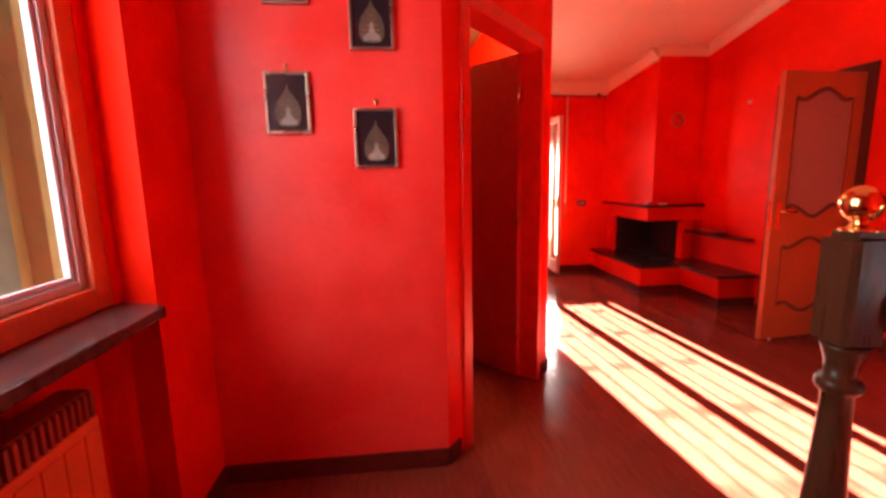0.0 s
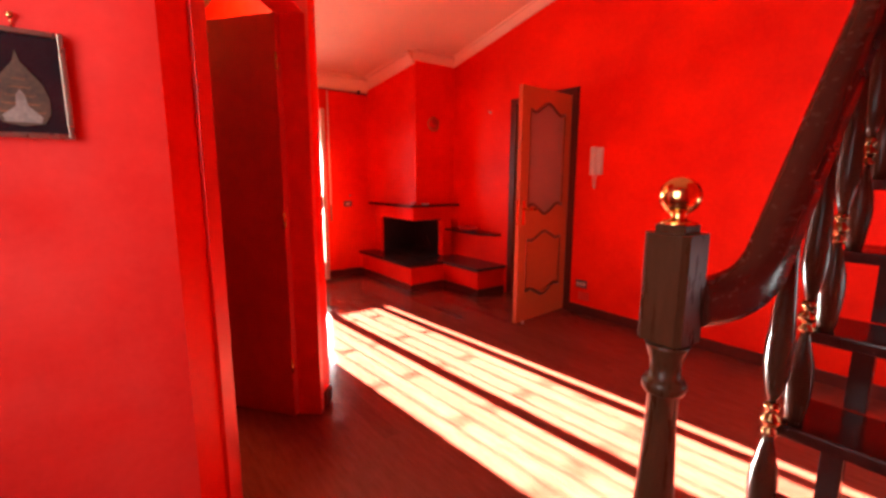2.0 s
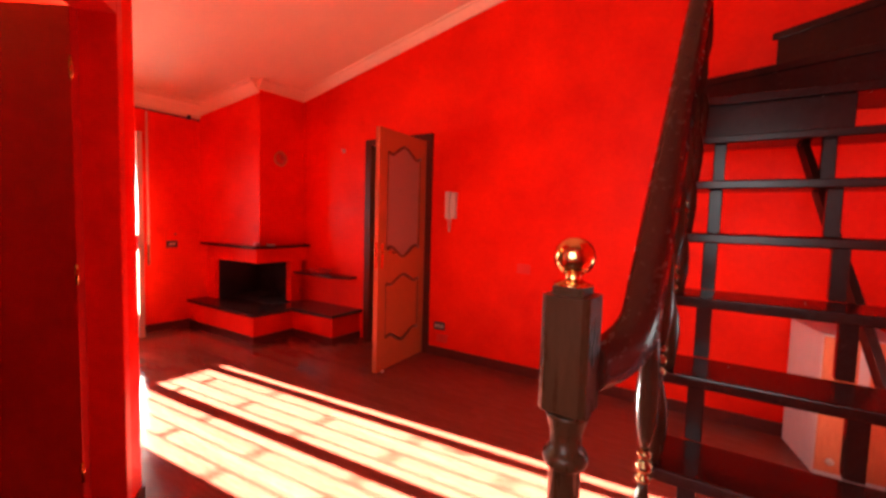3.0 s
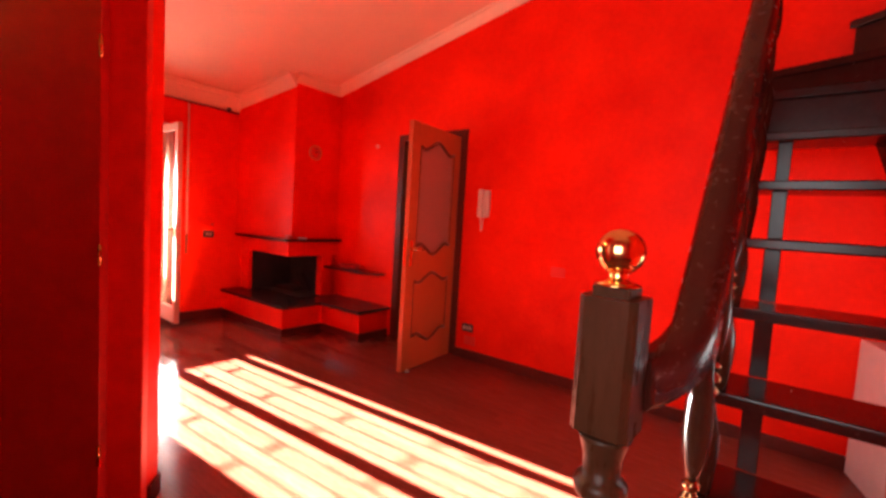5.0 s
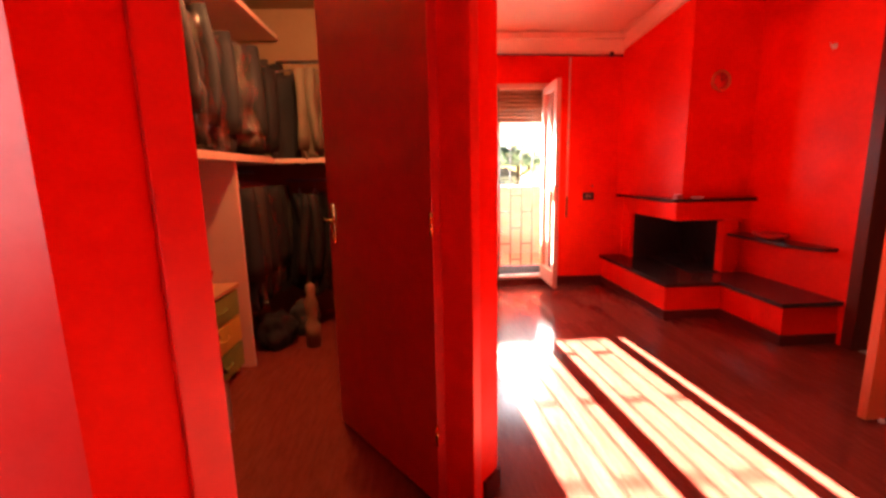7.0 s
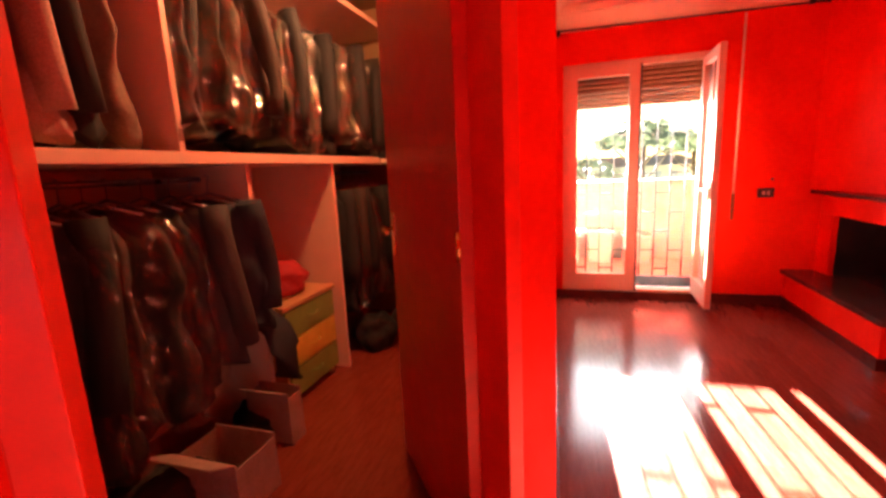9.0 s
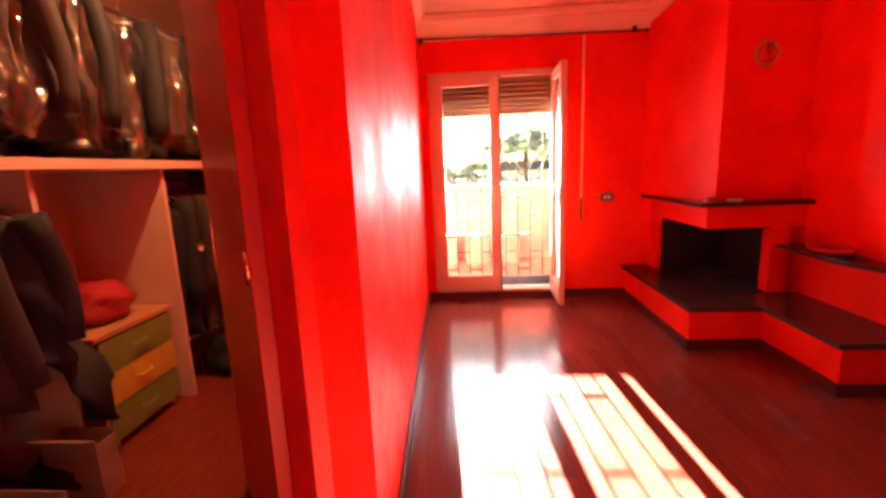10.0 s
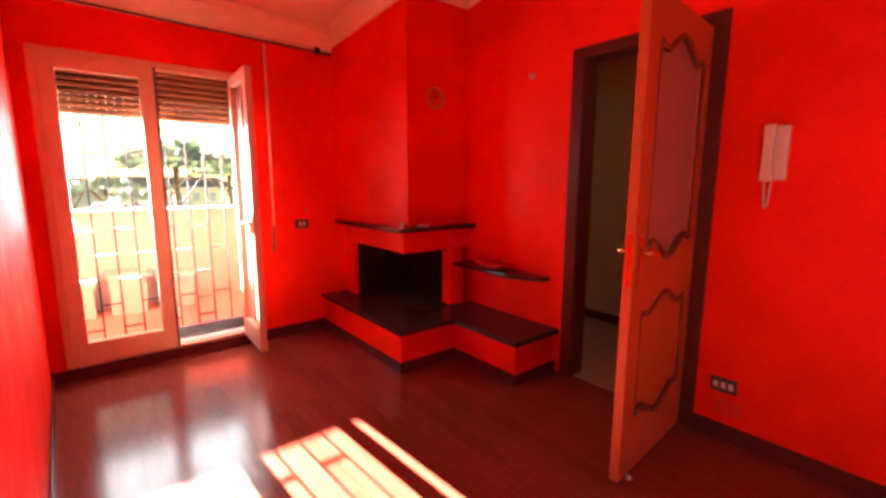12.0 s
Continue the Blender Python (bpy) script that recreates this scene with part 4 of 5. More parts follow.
def baluster_bm(h):
    """A turned baluster of height h: bell foot, pinched waist for the rings, long vase and collar."""
    foot = [(0.024, 0.0), (0.028, 0.03), (0.035, 0.10), (0.037, 0.15), (0.033, 0.20), (0.022, 0.25), (0.014, 0.285), (0.012, 0.30)]
    k = (h - 0.40) / 0.53
    vase = [(0.012, 0.0), (0.020, 0.03), (0.030, 0.07), (0.034, 0.115), (0.033, 0.16), (0.026, 0.25), (0.019, 0.35), (0.015, 0.42), (0.021, 0.43), (0.022, 0.445), (0.015, 0.455), (0.017, 0.48), (0.019, 0.53)]
    return joined(lathe_bm(foot, 20), lathe_bm([(r, 0.40 + z * k) for r, z in vase], 20))


def baluster_ring_bm():
    return lathe_bm([(0.012, 0.298), (0.020, 0.304), (0.022, 0.314), (0.014, 0.322), (0.012, 0.330), (0.022, 0.338), (0.025, 0.348), (0.022, 0.358), (0.013, 0.366), (0.013, 0.374), (0.020, 0.382), (0.021, 0.390), (0.012, 0.402)], 20)


for i in range(N_TREADS):
    x, z = X0 + RUN * i + 0.045, Z0 + RISE * i + 0.040
    at = pose(x, rail_y(x) - 0.004, z)
    b = sp("baluster", moved(baluster_bm(rail_z(x) - 0.045 - z), at), baluster_wood)
    sp("ring", moved(baluster_ring_bm(), at), old_brass, "tarnished brass ring", b)

# pale cabinet stored beneath the stair
cab = thing("low_cabinet", (4.8, 1.85, 0), "pale low cabinet with orange front and knob under the stair", "cabinet")
part("body", local(cab, prism_bm([(4.588, 1.655), (4.985, 1.655), (4.985, 2.045), (4.588, 1.948)], 0.0, 0.765, 0.005)), cabinet_board, cab)
for y0, y1 in ((1.66, 1.755), (1.80, 1.944)):
    part("door", local(cab, box_bm(4.570, y0, 0.03, 4.587, y1, 0.755, 0.004)), hall_window_wood, cab, "orange cabinet front")
part("knob", local(cab, moved(lathe_bm([(0.008, 0.0), (0.008, 0.012), (0.018, 0.018), (0.018, 0.028), (0.004, 0.034)], 16), pose(4.570, 1.885, 0.10, 0, -90, 0))), white_plastic, cab)
win3 = tagged(new("window_3"), "assumed small window for the bright patch low in the stair wall", "window", kind="structure")
win3.location = (3.85, STAIR_WALL, SWZ0)
part("window_frame", local(win3, frame_bm(SW0, SWZ0, SW1, SWZ1, 0.035, STAIR_WALL - 0.09, STAIR_WALL - 0.03)), white_metal, win3)
part("pane", local(win3, box_bm(SW0 + 0.035, STAIR_WALL - 0.064, SWZ0 + 0.035, SW1 - 0.035, STAIR_WALL - 0.058, SWZ1 - 0.035)), glass, win3).visible_shadow = False

# ---- closet: shelves, clothes, chest ----
SHELF_Z, CX1 = 1.335, 1.02
ward = thing("wardrobe_shelving", (0.8, 5.2, 0), "cream open wardrobe shelving full of hanging clothes", "wardrobe")


def wp(name, bm, material=closet_board, label=""):
    return part(name, local(ward, bm), material, ward, label)


wp("shelf", box_bm(CLOSET_X0, 3.80, SHELF_Z, CX1 + 0.03, 6.90, SHELF_Z + 0.045, 0.003))
wp("top_shelf", box_bm(CLOSET_X0, 3.80, 2.34, CX1, 6.90, 2.375, 0.003))
wp("upright", box_bm(CLOSET_X0, 5.06, 0.0, CX1 - 0.02, 5.085, SHELF_Z, 0.003))
wp("upright", box_bm(CLOSET_X0, 5.775, 0.0, CX1, 5.80, SHELF_Z, 0.003))
wp("upright", box_bm(CLOSET_X0, 4.68, SHELF_Z + 0.045, CX1 + 0.025, 4.705, 2.34, 0.003))
wp("back_panel", box_bm(CLOSET_X0, 3.80, 0.0, CLOSET_X0 + 0.012, 6.90, 2.34))
for y0, y1, z in ((3.82, 5.06, 1.275), (5.80, 6.88, 1.275), (3.82, 4.68, 2.22), (4.705, 6.88, 2.22)):
    wp("hanging_rail", sweep_bm([(0.72, y0, z), (0.72, y1, z)], 0.026, 0.026, 10), steel, "steel hanging rail")
ward2 = thing("end_wardrobe_shelving", (1.65, 6.65, 0), "cream shelving at the closet's end with hanging clothes", "wardrobe")
part("shelf", local(ward2, box_bm(1.055, 6.42, SHELF_Z, 2.12, 6.94, SHELF_Z + 0.035, 0.003)), closet_board, ward2)
part("hanging_rail", local(ward2, sweep_bm([(1.055, 6.68, 2.12), (2.12, 6.68, 2.12)], 0.026, 0.026, 10)), steel, ward2, "steel hanging rail")
part("hanging_rail", local(ward2, sweep_bm([(1.055, 6.68, 1.20), (2.12, 6.68, 1.20)], 0.026, 0.026, 10)), steel, ward2, "steel hanging rail")


def cloth(name, color, rough=0.8, sheen=0.0):
    m, nt, b = shader(name)
    v = coords(nt)
    weave = tex_noise(nt, v, 160, 3)
    folds = tex_noise(nt, v, 7, 4)
    dark = tuple(c * 0.35 for c in color)
    light = tuple(min(1, c * 0.85) for c in color)
    c = mix_color(nt, 0.5, ramp(nt, weave, [(0.3, dark), (0.7, light)]), ramp(nt, folds, [(0.3, dark), (0.7, light)]))
    nt.links.new(c, b.inputs["Base Color"])
    b.inputs["Roughness"].default_value = rough
    b.inputs["Sheen Weight"].default_value = sheen
    bump(nt, b, weave, 0.25, 0.003)
    return m


CLOTHS = {
    "black": cloth("black_cloth", (0.010, 0.009, 0.009)), "olive": cloth("dark_olive_cloth", (0.024, 0.020, 0.013)), "navy": cloth("navy_grey_cloth", (0.024, 0.027, 0.042)),
    "brown": cloth("dark_brown_cloth", (0.036, 0.019, 0.012)), "speckled": cloth("speckled_beige_knit", (0.30, 0.22, 0.15)), "cream": cloth("cream_cloth", (0.20, 0.16, 0.09)),
    "grey": cloth("grey_cloth", (0.07, 0.06, 0.055)), "teal": cloth("teal_cloth", (0.03, 0.14, 0.15)), "red": cloth("red_cloth", (0.55, 0.02, 0.03)),
    "tan": cloth("tan_cloth", (0.34, 0.20, 0.12)), "pink": cloth("pale_pink_cloth", (0.55, 0.34, 0.28)),
}


def garment_bm(length, depth, thick, seed, sleeves=True, crinkle=0.0):
    """A coat on a hanger: folded tube with sloping shoulders. Depth along x, thickness along y, hung from z = 0."""
    rnd = random.Random(seed)
    bm = bmesh.new()
    seg, rows = (64, 42) if crinkle else (36, 20)
    ph = [rnd.uniform(0, 6.28) for _ in range(4)]
    rings = []
    for j in range(rows + 1):
        a = j / rows
        z = -0.075 - a * length
        shoulder = min(1.0, 0.30 + 1.9 * a ** 0.55 if a < 0.16 else 1.0)
        if a >= 0.16:
            shoulder = 0.97 + 0.10 * a
        ring = []
        for k in range(seg):
            th = 2 * math.pi * k / seg
            fold = 1 + (0.16 + 0.26 * a) * math.sin(5 * th + ph[0] + 1.6 * a) + (0.06 + 0.16 * a) * math.sin(9 * th + ph[1] + 5 * a) + 0.10 * math.sin(13 * a + 4 * th + ph[2])
            x = depth / 2 * shoulder * math.copysign(abs(math.cos(th)) ** 0.75, math.cos(th)) * (1 + 0.05 * math.sin(3 * a * 5 + ph[2]))
            y = thick / 2 * (0.75 + 0.5 * a) * math.sin(th) * fold
            dip = 0.03 * math.sin(3 * th + ph[3]) * a - (0.06 * abs(math.cos(th)) if j == 0 else 0)
            q = Vector((x * 7 + seed, y * 9, z * 5))
            x += 0.020 * noise.noise(q) + 0.010 * noise.noise(q * 2.7)
            y += 0.026 * noise.noise(q + Vector((9, 4, 2))) + 0.012 * noise.noise(q * 3.1)
            if crinkle:
                w = Vector((x * 26 + seed * 3.7, y * 26, z * 17))
                out = crinkle * (1.2 - 2.2 * abs(noise.noise(w)) + 0.7 * noise.noise(w * 2.3))
                x += out * math.cos(th)
                y += out * math.sin(th)
            ring.append(bm.verts.new((x, y, z + dip + 0.012 * noise.noise(q * 1.7))))
        rings.append(ring)
    for p, q in zip(rings, rings[1:]):
        for k in range(seg):
            f = bm.faces.new((p[k], q[k], q[(k + 1) % seg], p[(k + 1) % seg]))
            f.smooth = not crinkle
    bm.faces.new(rings[0])
    bm.faces.new(rings[-1][::-1])
    if sleeves:
        for side in (-1, 1):
            pts = []
            for k in range(7):
                a = k / 6
                pts.append((side * (depth / 2 * (0.92 + 0.10 * math.sin(a * 2.2))), thick * 0.28 * math.sin(a * 3 + ph[0]), -0.10 - a * min(0.62, length * 0.85)))
            s = sweep_bm(pts, 0.12, max(0.05, thick * 0.7), 10, up=(0, 1, 0))
            bm = joined(bm, s)
    bmesh.ops.recalc_face_normals(bm, faces=bm.faces)
    return bm


def hanger_bm():
    hook_pts = [(0.0, 0, -0.055), (0.0, 0, -0.01)] + [(0.016 * math.sin(a), 0, 0.006 - 0.016 * math.cos(a) + 0.006) for a in (2.2, 3.1, 4.0)]
    return joined(sweep_bm(hook_pts, 0.005, 0.005, 6, up=(0, 1, 0)), sweep_bm([(-0.20, 0, -0.11), (0, 0, -0.055), (0.20, 0, -0.11)], 0.012, 0.014, 6, up=(0, 1, 0)))


def garment(at, turn, color, length, depth, thick, seed, label, film=False, sleeves=True):
    g = thing("hanging_coat", at, label, "coat", "clothes hanging in the closet")
    g.rotation_euler = (0, 0, radians(turn))
    part("coat", garment_bm(length, depth, thick, seed, sleeves and not film), CLOTHS[color], g)
    if film:
        part("garment_film", garment_bm(length * 1.03, depth * 1.10, thick * 1.22, seed, False, 0.013), film_sheet, g, "shiny clear plastic cover")
    part("hanger", hanger_bm(), steel, g, "wire hanger")
    return g


# thin crinkled clear film
film_sheet, fnt, fb = shader("clear_crinkled_film")
fv = coords(fnt)
fb.inputs["Base Color"].default_value = (0.9, 0.88, 0.84, 1)
fb.inputs["Roughness"].default_value = 0.07
fb.inputs["Metallic"].default_value = 1.0
bump(fnt, fb, tex_noise(fnt, fv, 24, 3, 0.5), 0.35, 0.01)
clear = fnt.nodes.new("ShaderNodeBsdfTransparent")
blend = fnt.nodes.new("ShaderNodeMixShader")
blend.inputs[0].default_value = 0.075
fnt.links.new(clear.outputs[0], blend.inputs[1])
fnt.links.new(fb.outputs[0], blend.inputs[2])
fnt.links.new(blend.outputs[0], fnt.nodes["Material Output"].inputs["Surface"])

rnd = random.Random(5)
# lower rail
lower = [("tan", 0.95), ("black", 0.92), ("navy", 0.98), ("black", 0.90), ("olive", 0.86), ("brown", 0.80), ("olive", 0.86), ("black", 0.88), ("black", 0.80), ("grey", 0.72), ("navy", 0.60)]
for i, (c, ln) in enumerate(lower):
    y = 3.93 + 0.100 * i
    garment((0.74 + 0.06 * rnd.uniform(-1, 1), y, 1.265), 10 + rnd.uniform(-14, 14), c, ln, 0.57 + rnd.uniform(-0.05, 0.05), 0.135, 10 + i,
            f"dark {c} coat on a wire hanger in the closet" if c != "tan" else "tan coat on a wire hanger in the closet", film=i in (4, 5, 6, 7, 8))
garment((0.80, 5.025, 1.265), 6, "teal", 0.30, 0.44, 0.06, 61, "teal hooded jacket hanging at the end of the rail", sleeves=False)
# upper rail, first bay
for i, c in enumerate(("pink", "brown", "pink", "black", "pink", "black", "speckled")):
    garment((0.69, 3.87 + 0.108 * i, 2.21), rnd.uniform(-9, 9), c, 0.72, 0.56, 0.10, 30 + i, f"{c} garment hanging on the upper closet rail", sleeves=c != "speckled")
# upper rail, second bay, in plastic covers
for i, c in enumerate(("black", "black", "olive", "brown", "brown", "black", "olive", "black", "brown", "grey", "black", "olive", "black", "black", "speckled", "black", "olive", "brown", "grey", "black")):
    garment((0.74 + 0.05 * rnd.uniform(-1, 1), 4.79 + 0.106 * i, 2.21), rnd.uniform(-16, 16), c, 0.68 + rnd.uniform(-0.06, 0.04), 0.55, 0.112, 50 + i,
            f"{c} garment in a clear plastic cover on the upper rail", film=i % 3 != 1)
# lower rail, far bay
for i, c in enumerate(("black", "black", "brown", "black", "grey", "black", "black", "olive")):
    garment((0.74, 5.90 + 0.118 * i, 1.265), rnd.uniform(-12, 12), c, 0.86, 0.55, 0.11, 90 + i, f"{c} coat hanging in the far closet bay", film=i in (1, 4))
# end wall
for i, c in enumerate(("black", "cream", "cream", "cream", "black", "black", "brown")):
    garment((1.16 + 0.118 * i, 6.66, 2.11), 90 + rnd.uniform(-30, 30), c, 0.68, 0.5, 0.11, 120 + i, f"{c} garment hanging at the end of the closet", film=i == 3)
for i, c in enumerate(("black", "black", "brown", "black", "navy", "black", "black")):
    garment((1.16 + 0.128 * i, 6.66, 1.19), 90 + rnd.uniform(-20, 20), c, 0.80, 0.5, 0.12, 140 + i, f"{c} coat hanging low at the end of the closet", film=i == 2)

chest = thing("drawer_chest", (0.74, 5.55, 0), "small pine chest with green and yellow drawers", "chest")
CHX, CY0, CY1 = 0.965, 5.24, 5.745
part("body", local(chest, box_bm(0.50, CY0, 0.03, CHX - 0.012, CY1, 0.555, 0.005)), chest_wood, chest)
part("top", local(chest, box_bm(0.49, CY0 - 0.012, 0.5555, CHX + 0.012, CY1 + 0.012, 0.58, 0.004)), chest_wood, chest)
for z, mat_, lab in ((0.045, chest_green, "green drawer"), (0.215, chest_yellow, "yellow drawer"), (0.385, chest_green, "green drawer")):
    d = part("drawer", local(chest, box_bm(CHX - 0.011, CY0 + 0.012, z, CHX + 0.006, CY1 - 0.012, z + 0.160, 0.005)), mat_, chest, lab)
    part("handle", local(chest, sweep_bm([(CHX + 0.006, 5.44, z + 0.09), (CHX + 0.026, 5.45, z + 0.085), (CHX + 0.026, 5.53, z + 0.085), (CHX + 0.006, 5.54, z + 0.09)], 0.012, 0.012, 6)), mat_, d)
for y in (CY0 + 0.03, CY1 - 0.06):
    for x in (0.52, CHX - 0.05):
        part("foot", local(chest, box_bm(x, y, 0, x + 0.03, y + 0.03, 0.031)), chest_wood, chest)


def lump_bm(rx, ry, rz, seed, rough=0.25):
    bm = bmesh.new()
    bmesh.ops.create_icosphere(bm, subdivisions=4, radius=1)
    off = Vector((seed * 3.1, seed * 1.7, 0))
    for v in bm.verts:
        n = noise.noise(v.co * 1.6 + off) + 0.45 * noise.noise(v.co * 4.2 + off)
        v.co *= 1 + rough * n
        v.co.x, v.co.y, v.co.z = v.co.x * rx, v.co.y * ry, max(0.0, v.co.z * rz + rz * 0.72)
    for f in bm.faces:
        f.smooth = True
    return bm


bag = thing("red_bag", (0.77, 5.50, 0.58), "slumped red cloth bag on the drawer chest", "bag")
part("bag", lump_bm(0.15, 0.17, 0.115, 3), CLOTHS["red"], bag)
for at, size, col, lab in (((0.95, 5.06, 0.0), (0.16, 0.14, 0.10), "black", "heap of dark shoes and cloth on the closet floor"), ((0.92, 4.45, 0.0), (0.15, 0.2, 0.12), "brown", "brown bundle of clothes on the closet floor"),
                           ((1.05, 6.15, 0.0), (0.14, 0.16, 0.15), "black", "black bundle on the closet floor"), ((1.20, 6.40, 0.0), (0.12, 0.12, 0.16), "grey", "grey bundle of cloth on the closet floor")):
    h = thing("cloth_bundle", at, lab, "bundle")
    part("cloth", lump_bm(*size, at[1]), CLOTHS[col], h)
folded = thing("folded_trousers", (0.93, 5.12, 0.47), "dark folded trousers hanging over the chest's side", "trousers")
part("cloth", sweep_bm([(-0.12, 0.02, 0.14), (0.0, 0.0, 0.11), (0.10, -0.01, 0.05), (0.14, -0.02, -0.04), (0.14, -0.02, -0.2)], 0.16, 0.03, 4, 0.3), CLOTHS["navy"], folded)
for x, y, w, h_, t_ in ((1.13, 4.60, 0.30, 0.24, 0.22), (1.05, 5.00, 0.24, 0.26, 0.10)):
    bx = thing("cardboard_box", (x, y, 0), "open pale cardboard box on the closet floor", "box")
    for y in (-t_ / 2, t_ / 2 - 0.006):
        part("long_side", box_bm(-w / 2, y, 0, w / 2, y + 0.006, h_, 0.001), CLOTHS["pink"], bx)
    for xs in (-w / 2, w / 2 - 0.006):
        part("short_side", box_bm(xs, -t_ / 2 + 0.006, 0, xs + 0.006, t_ / 2 - 0.006, h_ * 0.92, 0.001), CLOTHS["pink"], bx)
    part("bottom", box_bm(-w / 2 + 0.006, -t_ / 2 + 0.006, 0, w / 2 - 0.006, t_ / 2 - 0.006, 0.006), CLOTHS["pink"], bx)
    part("flap", moved(box_bm(-w / 2 + 0.004, 0, 0, w / 2 - 0.004, 0.005, t_ * 0.55, 0.001), pose(0, -t_ / 2, h_, 62, 0, 0)), CLOTHS["pink"], bx, "open cardboard flap")
price = thing("hang_tag", (1.047, 4.6925, 1.42), "dark printed mark on the wardrobe board", "label")
for k in range(4):
    part("bar", box_bm(-0.001, -0.009, 0.012 * k, 0.001, 0.009, 0.012 * k + 0.007), dark_plastic, price)
# Cable and socket added where the unseen closet fill hangs.
fill_lamp_body = thing("closet_ceiling_lamp", (1.60, 5.36, 2.60), "unseen lamp body added at the closet fill light", "lamp")
part("cable", sweep_bm([(0, 0, 0), (0, 0, -0.13)], 0.008, 0.008, 6, up=(1, 0, 0)), dark_plastic, fill_lamp_body)
part("socket", lathe_bm([(0.02, -0.185), (0.024, -0.16), (0.02, -0.12)], 16), dark_plastic, fill_lamp_body)
toy = thing("small_ornament", (1.33, 6.10, 0.0), "small orange-brown ornament on a dark base in the closet", "ornament")
part("body", lathe_bm([(0.05, 0.0), (0.055, 0.16), (0.03, 0.20), (0.045, 0.26), (0.05, 0.33), (0.03, 0.38), (0.036, 0.42), (0.03, 0.46), (0.003, 0.48)], 20), CLOTHS["tan"], toy)

# ---- terrace, parapet and distance ----
ground = setting("ground", box_bm(-400, 9.7, -9.2, 400, 900, -9.0), far_ground, "dry grassy ground far below the terrace", "ground")
setting("terrace", box_bm(-1.5, FRONT + 0.30, -0.25, 6.5, 9.62, -0.005), terrace_tile, "orange terracotta-tiled terrace", "terrace")
setting("parapet", box_bm(-1.5, 9.50, -0.005, 6.5, 9.62, 0.985), parapet_paint, "cream rendered terrace parapet", "parapet")
setting("trim_parapet_cap", box_bm(-1.5, 9.47, 0.986, 6.5, 9.65, 1.02, 0.006), parapet_paint, "pale parapet coping", "parapet")
for k in range(3):
    pot = thing("planter_box", (2.35 + 0.42 * k, 9.30, -0.005), "pale square planter on the terrace", "planter")
    part("planter", joined(box_bm(-0.15, -0.13, 0, 0.15, 0.13, 0.34 + 0.06 * (k % 2), 0.01), box_bm(-0.17, -0.15, 0.30 + 0.06 * (k % 2), 0.17, 0.15, 0.36 + 0.06 * (k % 2), 0.008)), parapet_paint, pot)


def pine(x, y, h, r, seed):
    rnd = random.Random(seed)
    t = thing("pine_tree", (x, y, -9.0), "umbrella pine, its green paled for the distant haze", "tree")
    part("trunk", joined(sweep_bm([(0, 0, 0), (0.2, 0, h * 0.35), (0.05, 0.1, h * 0.7), (0.1, 0.1, h * 0.9)], 0.5, 0.5, 8), *[sweep_bm([(0.1, 0.1, h * (0.66 + 0.03 * k)), (r * 0.6 * math.cos(k * 1.3), r * 0.6 * math.sin(k * 1.3), h * 0.88)], 0.16, 0.16, 6) for k in range(6)]), bark, t)
    verts, faces = [], []
    for k in range(520):
        a, q = rnd.uniform(0, 6.283), math.sqrt(rnd.random())
        lump = 1 + 0.3 * math.sin(3 * a + seed) + 0.15 * math.sin(7 * a)
        c = Vector((r * q * lump * math.cos(a), r * q * lump * math.sin(a), h * 0.92 + (1 - q * q) * r * 0.42 * rnd.uniform(0.0, 1.0) + rnd.gauss(0, 0.15) * r * 0.3))
        s = r * rnd.uniform(0.05, 0.12)
        b = len(verts)
        for _ in range(4):
            verts.append(c + Vector((rnd.gauss(0, s), rnd.gauss(0, s), rnd.gauss(0, s * 0.6))))
        faces += [(b, b + 1, b + 2), (b, b + 2, b + 3), (b + 1, b + 2, b + 3)]
    me = bpy.data.meshes.new("crown")
    me.from_pydata([tuple(v) for v in verts], [], faces)
    me.materials.append(pine_leaf)
    ob = new("crown", me)
    ob.parent = t
    return t


for i, (x, y, h, r) in enumerate(((7.5, 42, 12.6, 3.6), (12.5, 48, 12.0, 3.0), (3.6, 60, 10.6, 2.4), (0.5, 66, 10.2, 2.2), (-2.0, 58, 9.6, 1.8), (4.9, 40, 9.9, 1.4))):
    pine(x, y, h, r, i + 1)


def house(x, y, w, d, h, material, label):
    b = thing("distant_house", (x, y, -9.0), label, "house")
    part("wall", box_bm(-w / 2, -d / 2, 0, w / 2, d / 2, h), material, b)
    roof = bmesh.new()
    v = [roof.verts.new(c) for c in ((-w / 2 - 0.5, -d / 2 - 0.5, h), (w / 2 + 0.5, -d / 2 - 0.5, h), (w / 2 + 0.5, d / 2 + 0.5, h), (-w / 2 - 0.5, d / 2 + 0.5, h), (-w / 2 + 2, 0, h + 1.8), (w / 2 - 2, 0, h + 1.8))]
    for f in ((0, 1, 5, 4), (1, 2, 5), (2, 3, 4, 5), (3, 0, 4), (3, 2, 1, 0)):
        roof.faces.new([v[k] for k in f])
    part("roof", roof, terrace_tile, b)
    n = int(w / 2.6)
    for k in range(n):
        for z in (h - 2.4, h - 5.4):
            part("window", box_bm(-w / 2 + 1.3 + 2.6 * k - 0.5, -d / 2 - 0.06, z, -w / 2 + 1.3 + 2.6 * k + 0.5, -d / 2 + 0.02, z + 1.4), steel, b)


house(-4.0, 85, 16, 9, 8.6, parapet_paint, "far cream house with a tiled roof")
house(14.0, 95, 18, 9, 9.2, white_wall, "far pale house with a tiled roof")
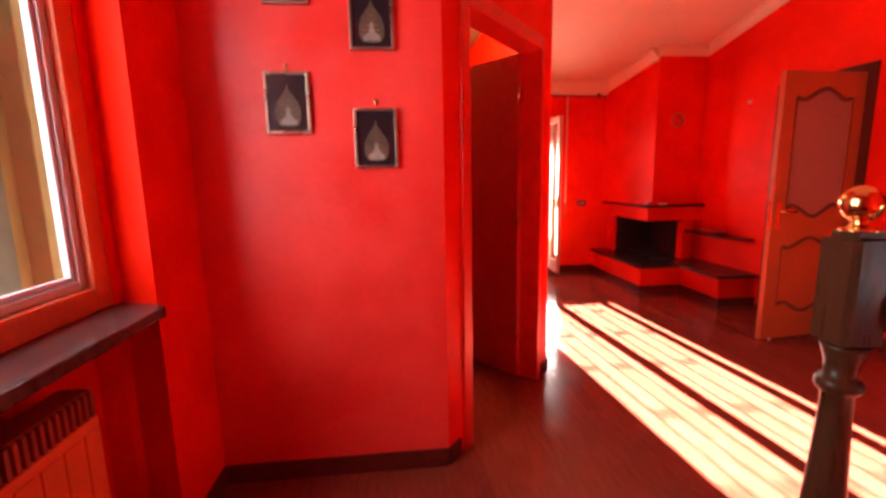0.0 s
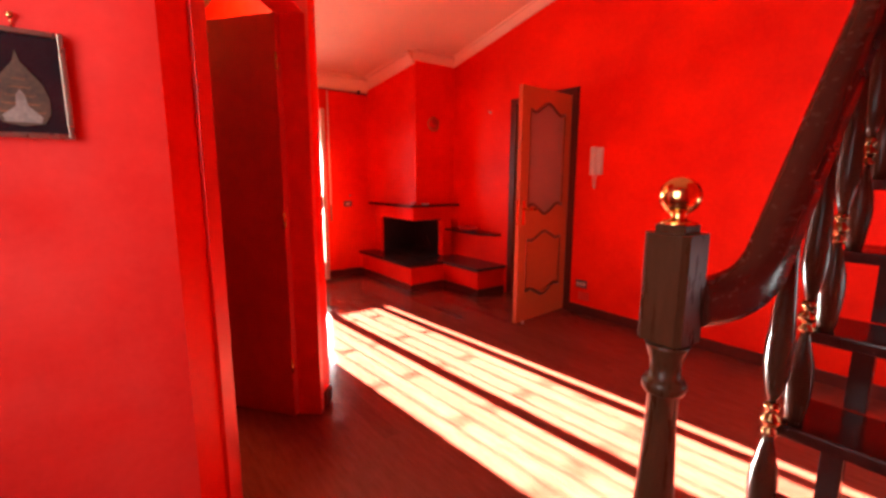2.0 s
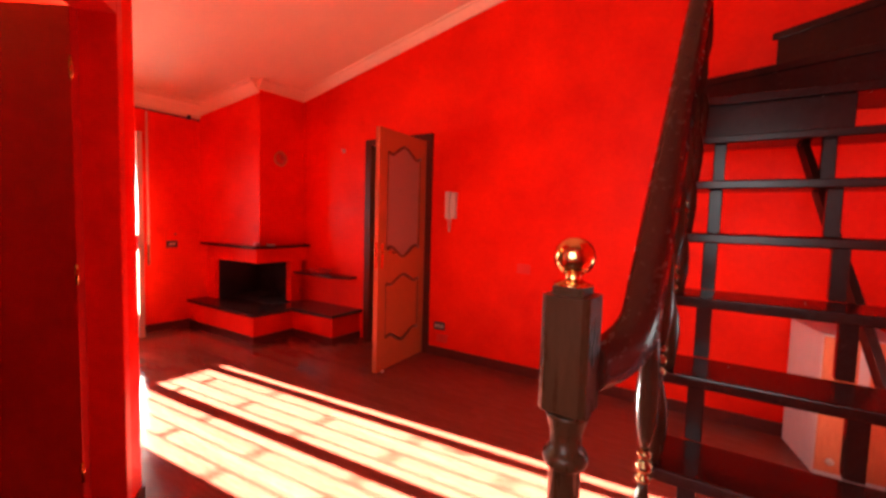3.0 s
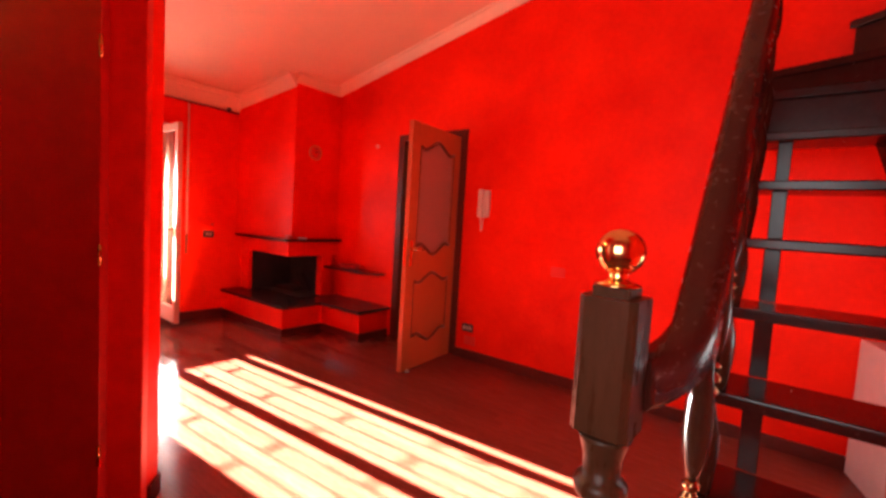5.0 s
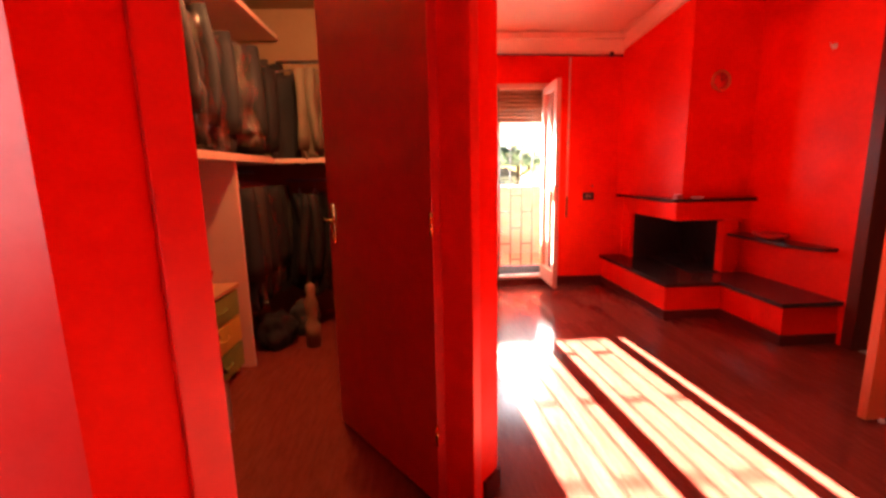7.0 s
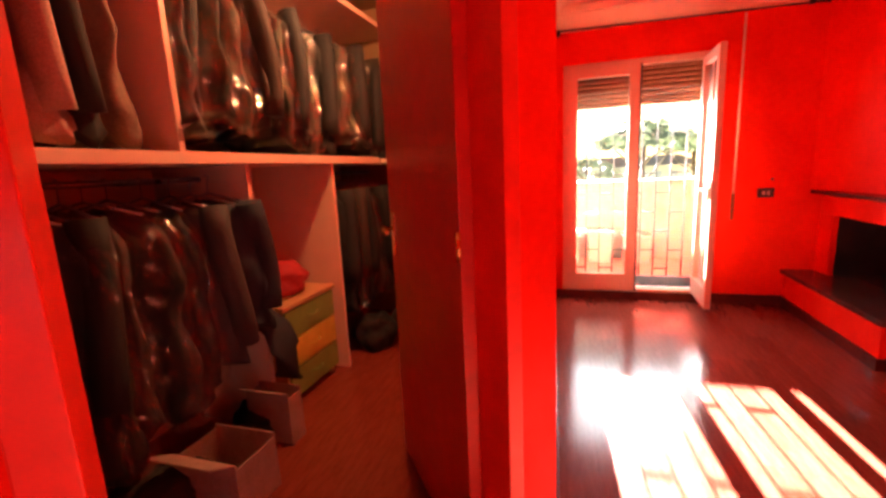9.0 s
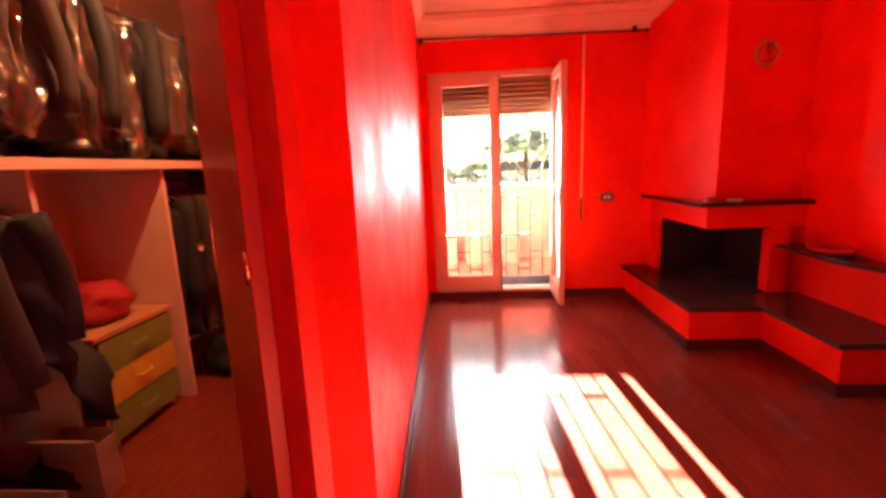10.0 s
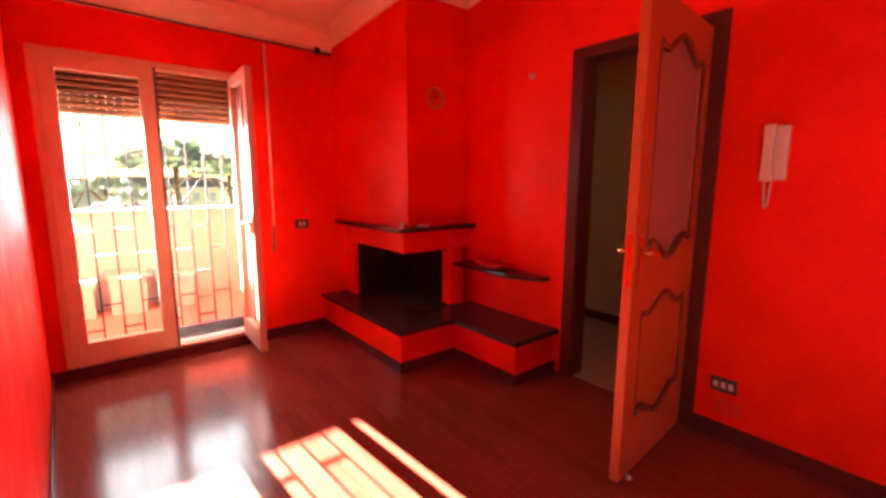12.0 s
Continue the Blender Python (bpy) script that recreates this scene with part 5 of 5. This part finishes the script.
# wall of the neighbouring building outside the hall window
side = thing("neighbour_facade", (-1.2, 2.8, -1.0), "beige facade with vertical pilasters outside the hall window", "facade")
part("wall", local(side, box_bm(-1.5, -2.5, -1.0, -1.2, 6.3, 3.2)), facade_beige, side)
for k in range(7):
    part("pilaster", local(side, box_bm(-1.2, 1.5 + 0.72 * k, -1.0, -1.05, 1.72 + 0.72 * k, 2.9, 0.01)), facade_beige, side)
    part("recess", local(side, box_bm(-1.2, 1.74 + 0.72 * k, -0.2, -1.18, 2.1 + 0.72 * k, 2.8)), facade_grey, side, "grey shuttered recess")

# ---- floor planks, each a board of its own ----
PW, PL = 0.092, 0.92
plank_meshes = {}


def plank_mesh(length):
    key = round(length, 3)
    if key not in plank_meshes:
        bm = box_bm(-PW / 2 + 0.0002, 0.0003, -0.012, PW / 2 - 0.0002, length - 0.0003, 0.0, 0.0)
        plank_meshes[key] = mesh_of("plank", bm, floor_wood)
    return plank_meshes[key]


rnd = random.Random(11)
count = 0
far_verts, far_faces = [], []
x = HALL_LEFT - 0.28
while x < RIGHT:
    y = BACK - rnd.uniform(0.0, PL)
    while y < FRONT:
        y1 = y + PL
        a, b = max(y, BACK), min(y1, FRONT)
        near = 2.3 < x < 4.3 and 3.2 < y < 6.9
        if b - a > 0.05:
            if near and count < 300:
                ob = new("plank", plank_mesh(PL) if b - a > PL - 0.01 else plank_mesh(b - a))
                ob.location = (x + PW / 2, a, 0)
                ob.parent = floor_base
                count += 1
            else:
                k = len(far_verts)
                far_verts += [(x + 0.0002, a + 0.0003, 0), (x + PW - 0.0002, a + 0.0003, 0), (x + PW - 0.0002, b - 0.0003, 0), (x + 0.0002, b - 0.0003, 0)]
                far_faces.append((k, k + 1, k + 2, k + 3))
        y = y1
    x += PW
rest = bpy.data.meshes.new("plank_field")
rest.from_pydata(far_verts, [], far_faces)
rest.materials.append(wood("red_brown_floor_wood_field", (0.150, 0.022, 0.012), (0.24, 0.047, 0.028), 0.17, (5, 0.7, 5), 0.0, 0.0, 0))
field = new("plank_field", rest)
field.parent = floor_base
tagged(field, "red-brown floor planks", kind="stuff")
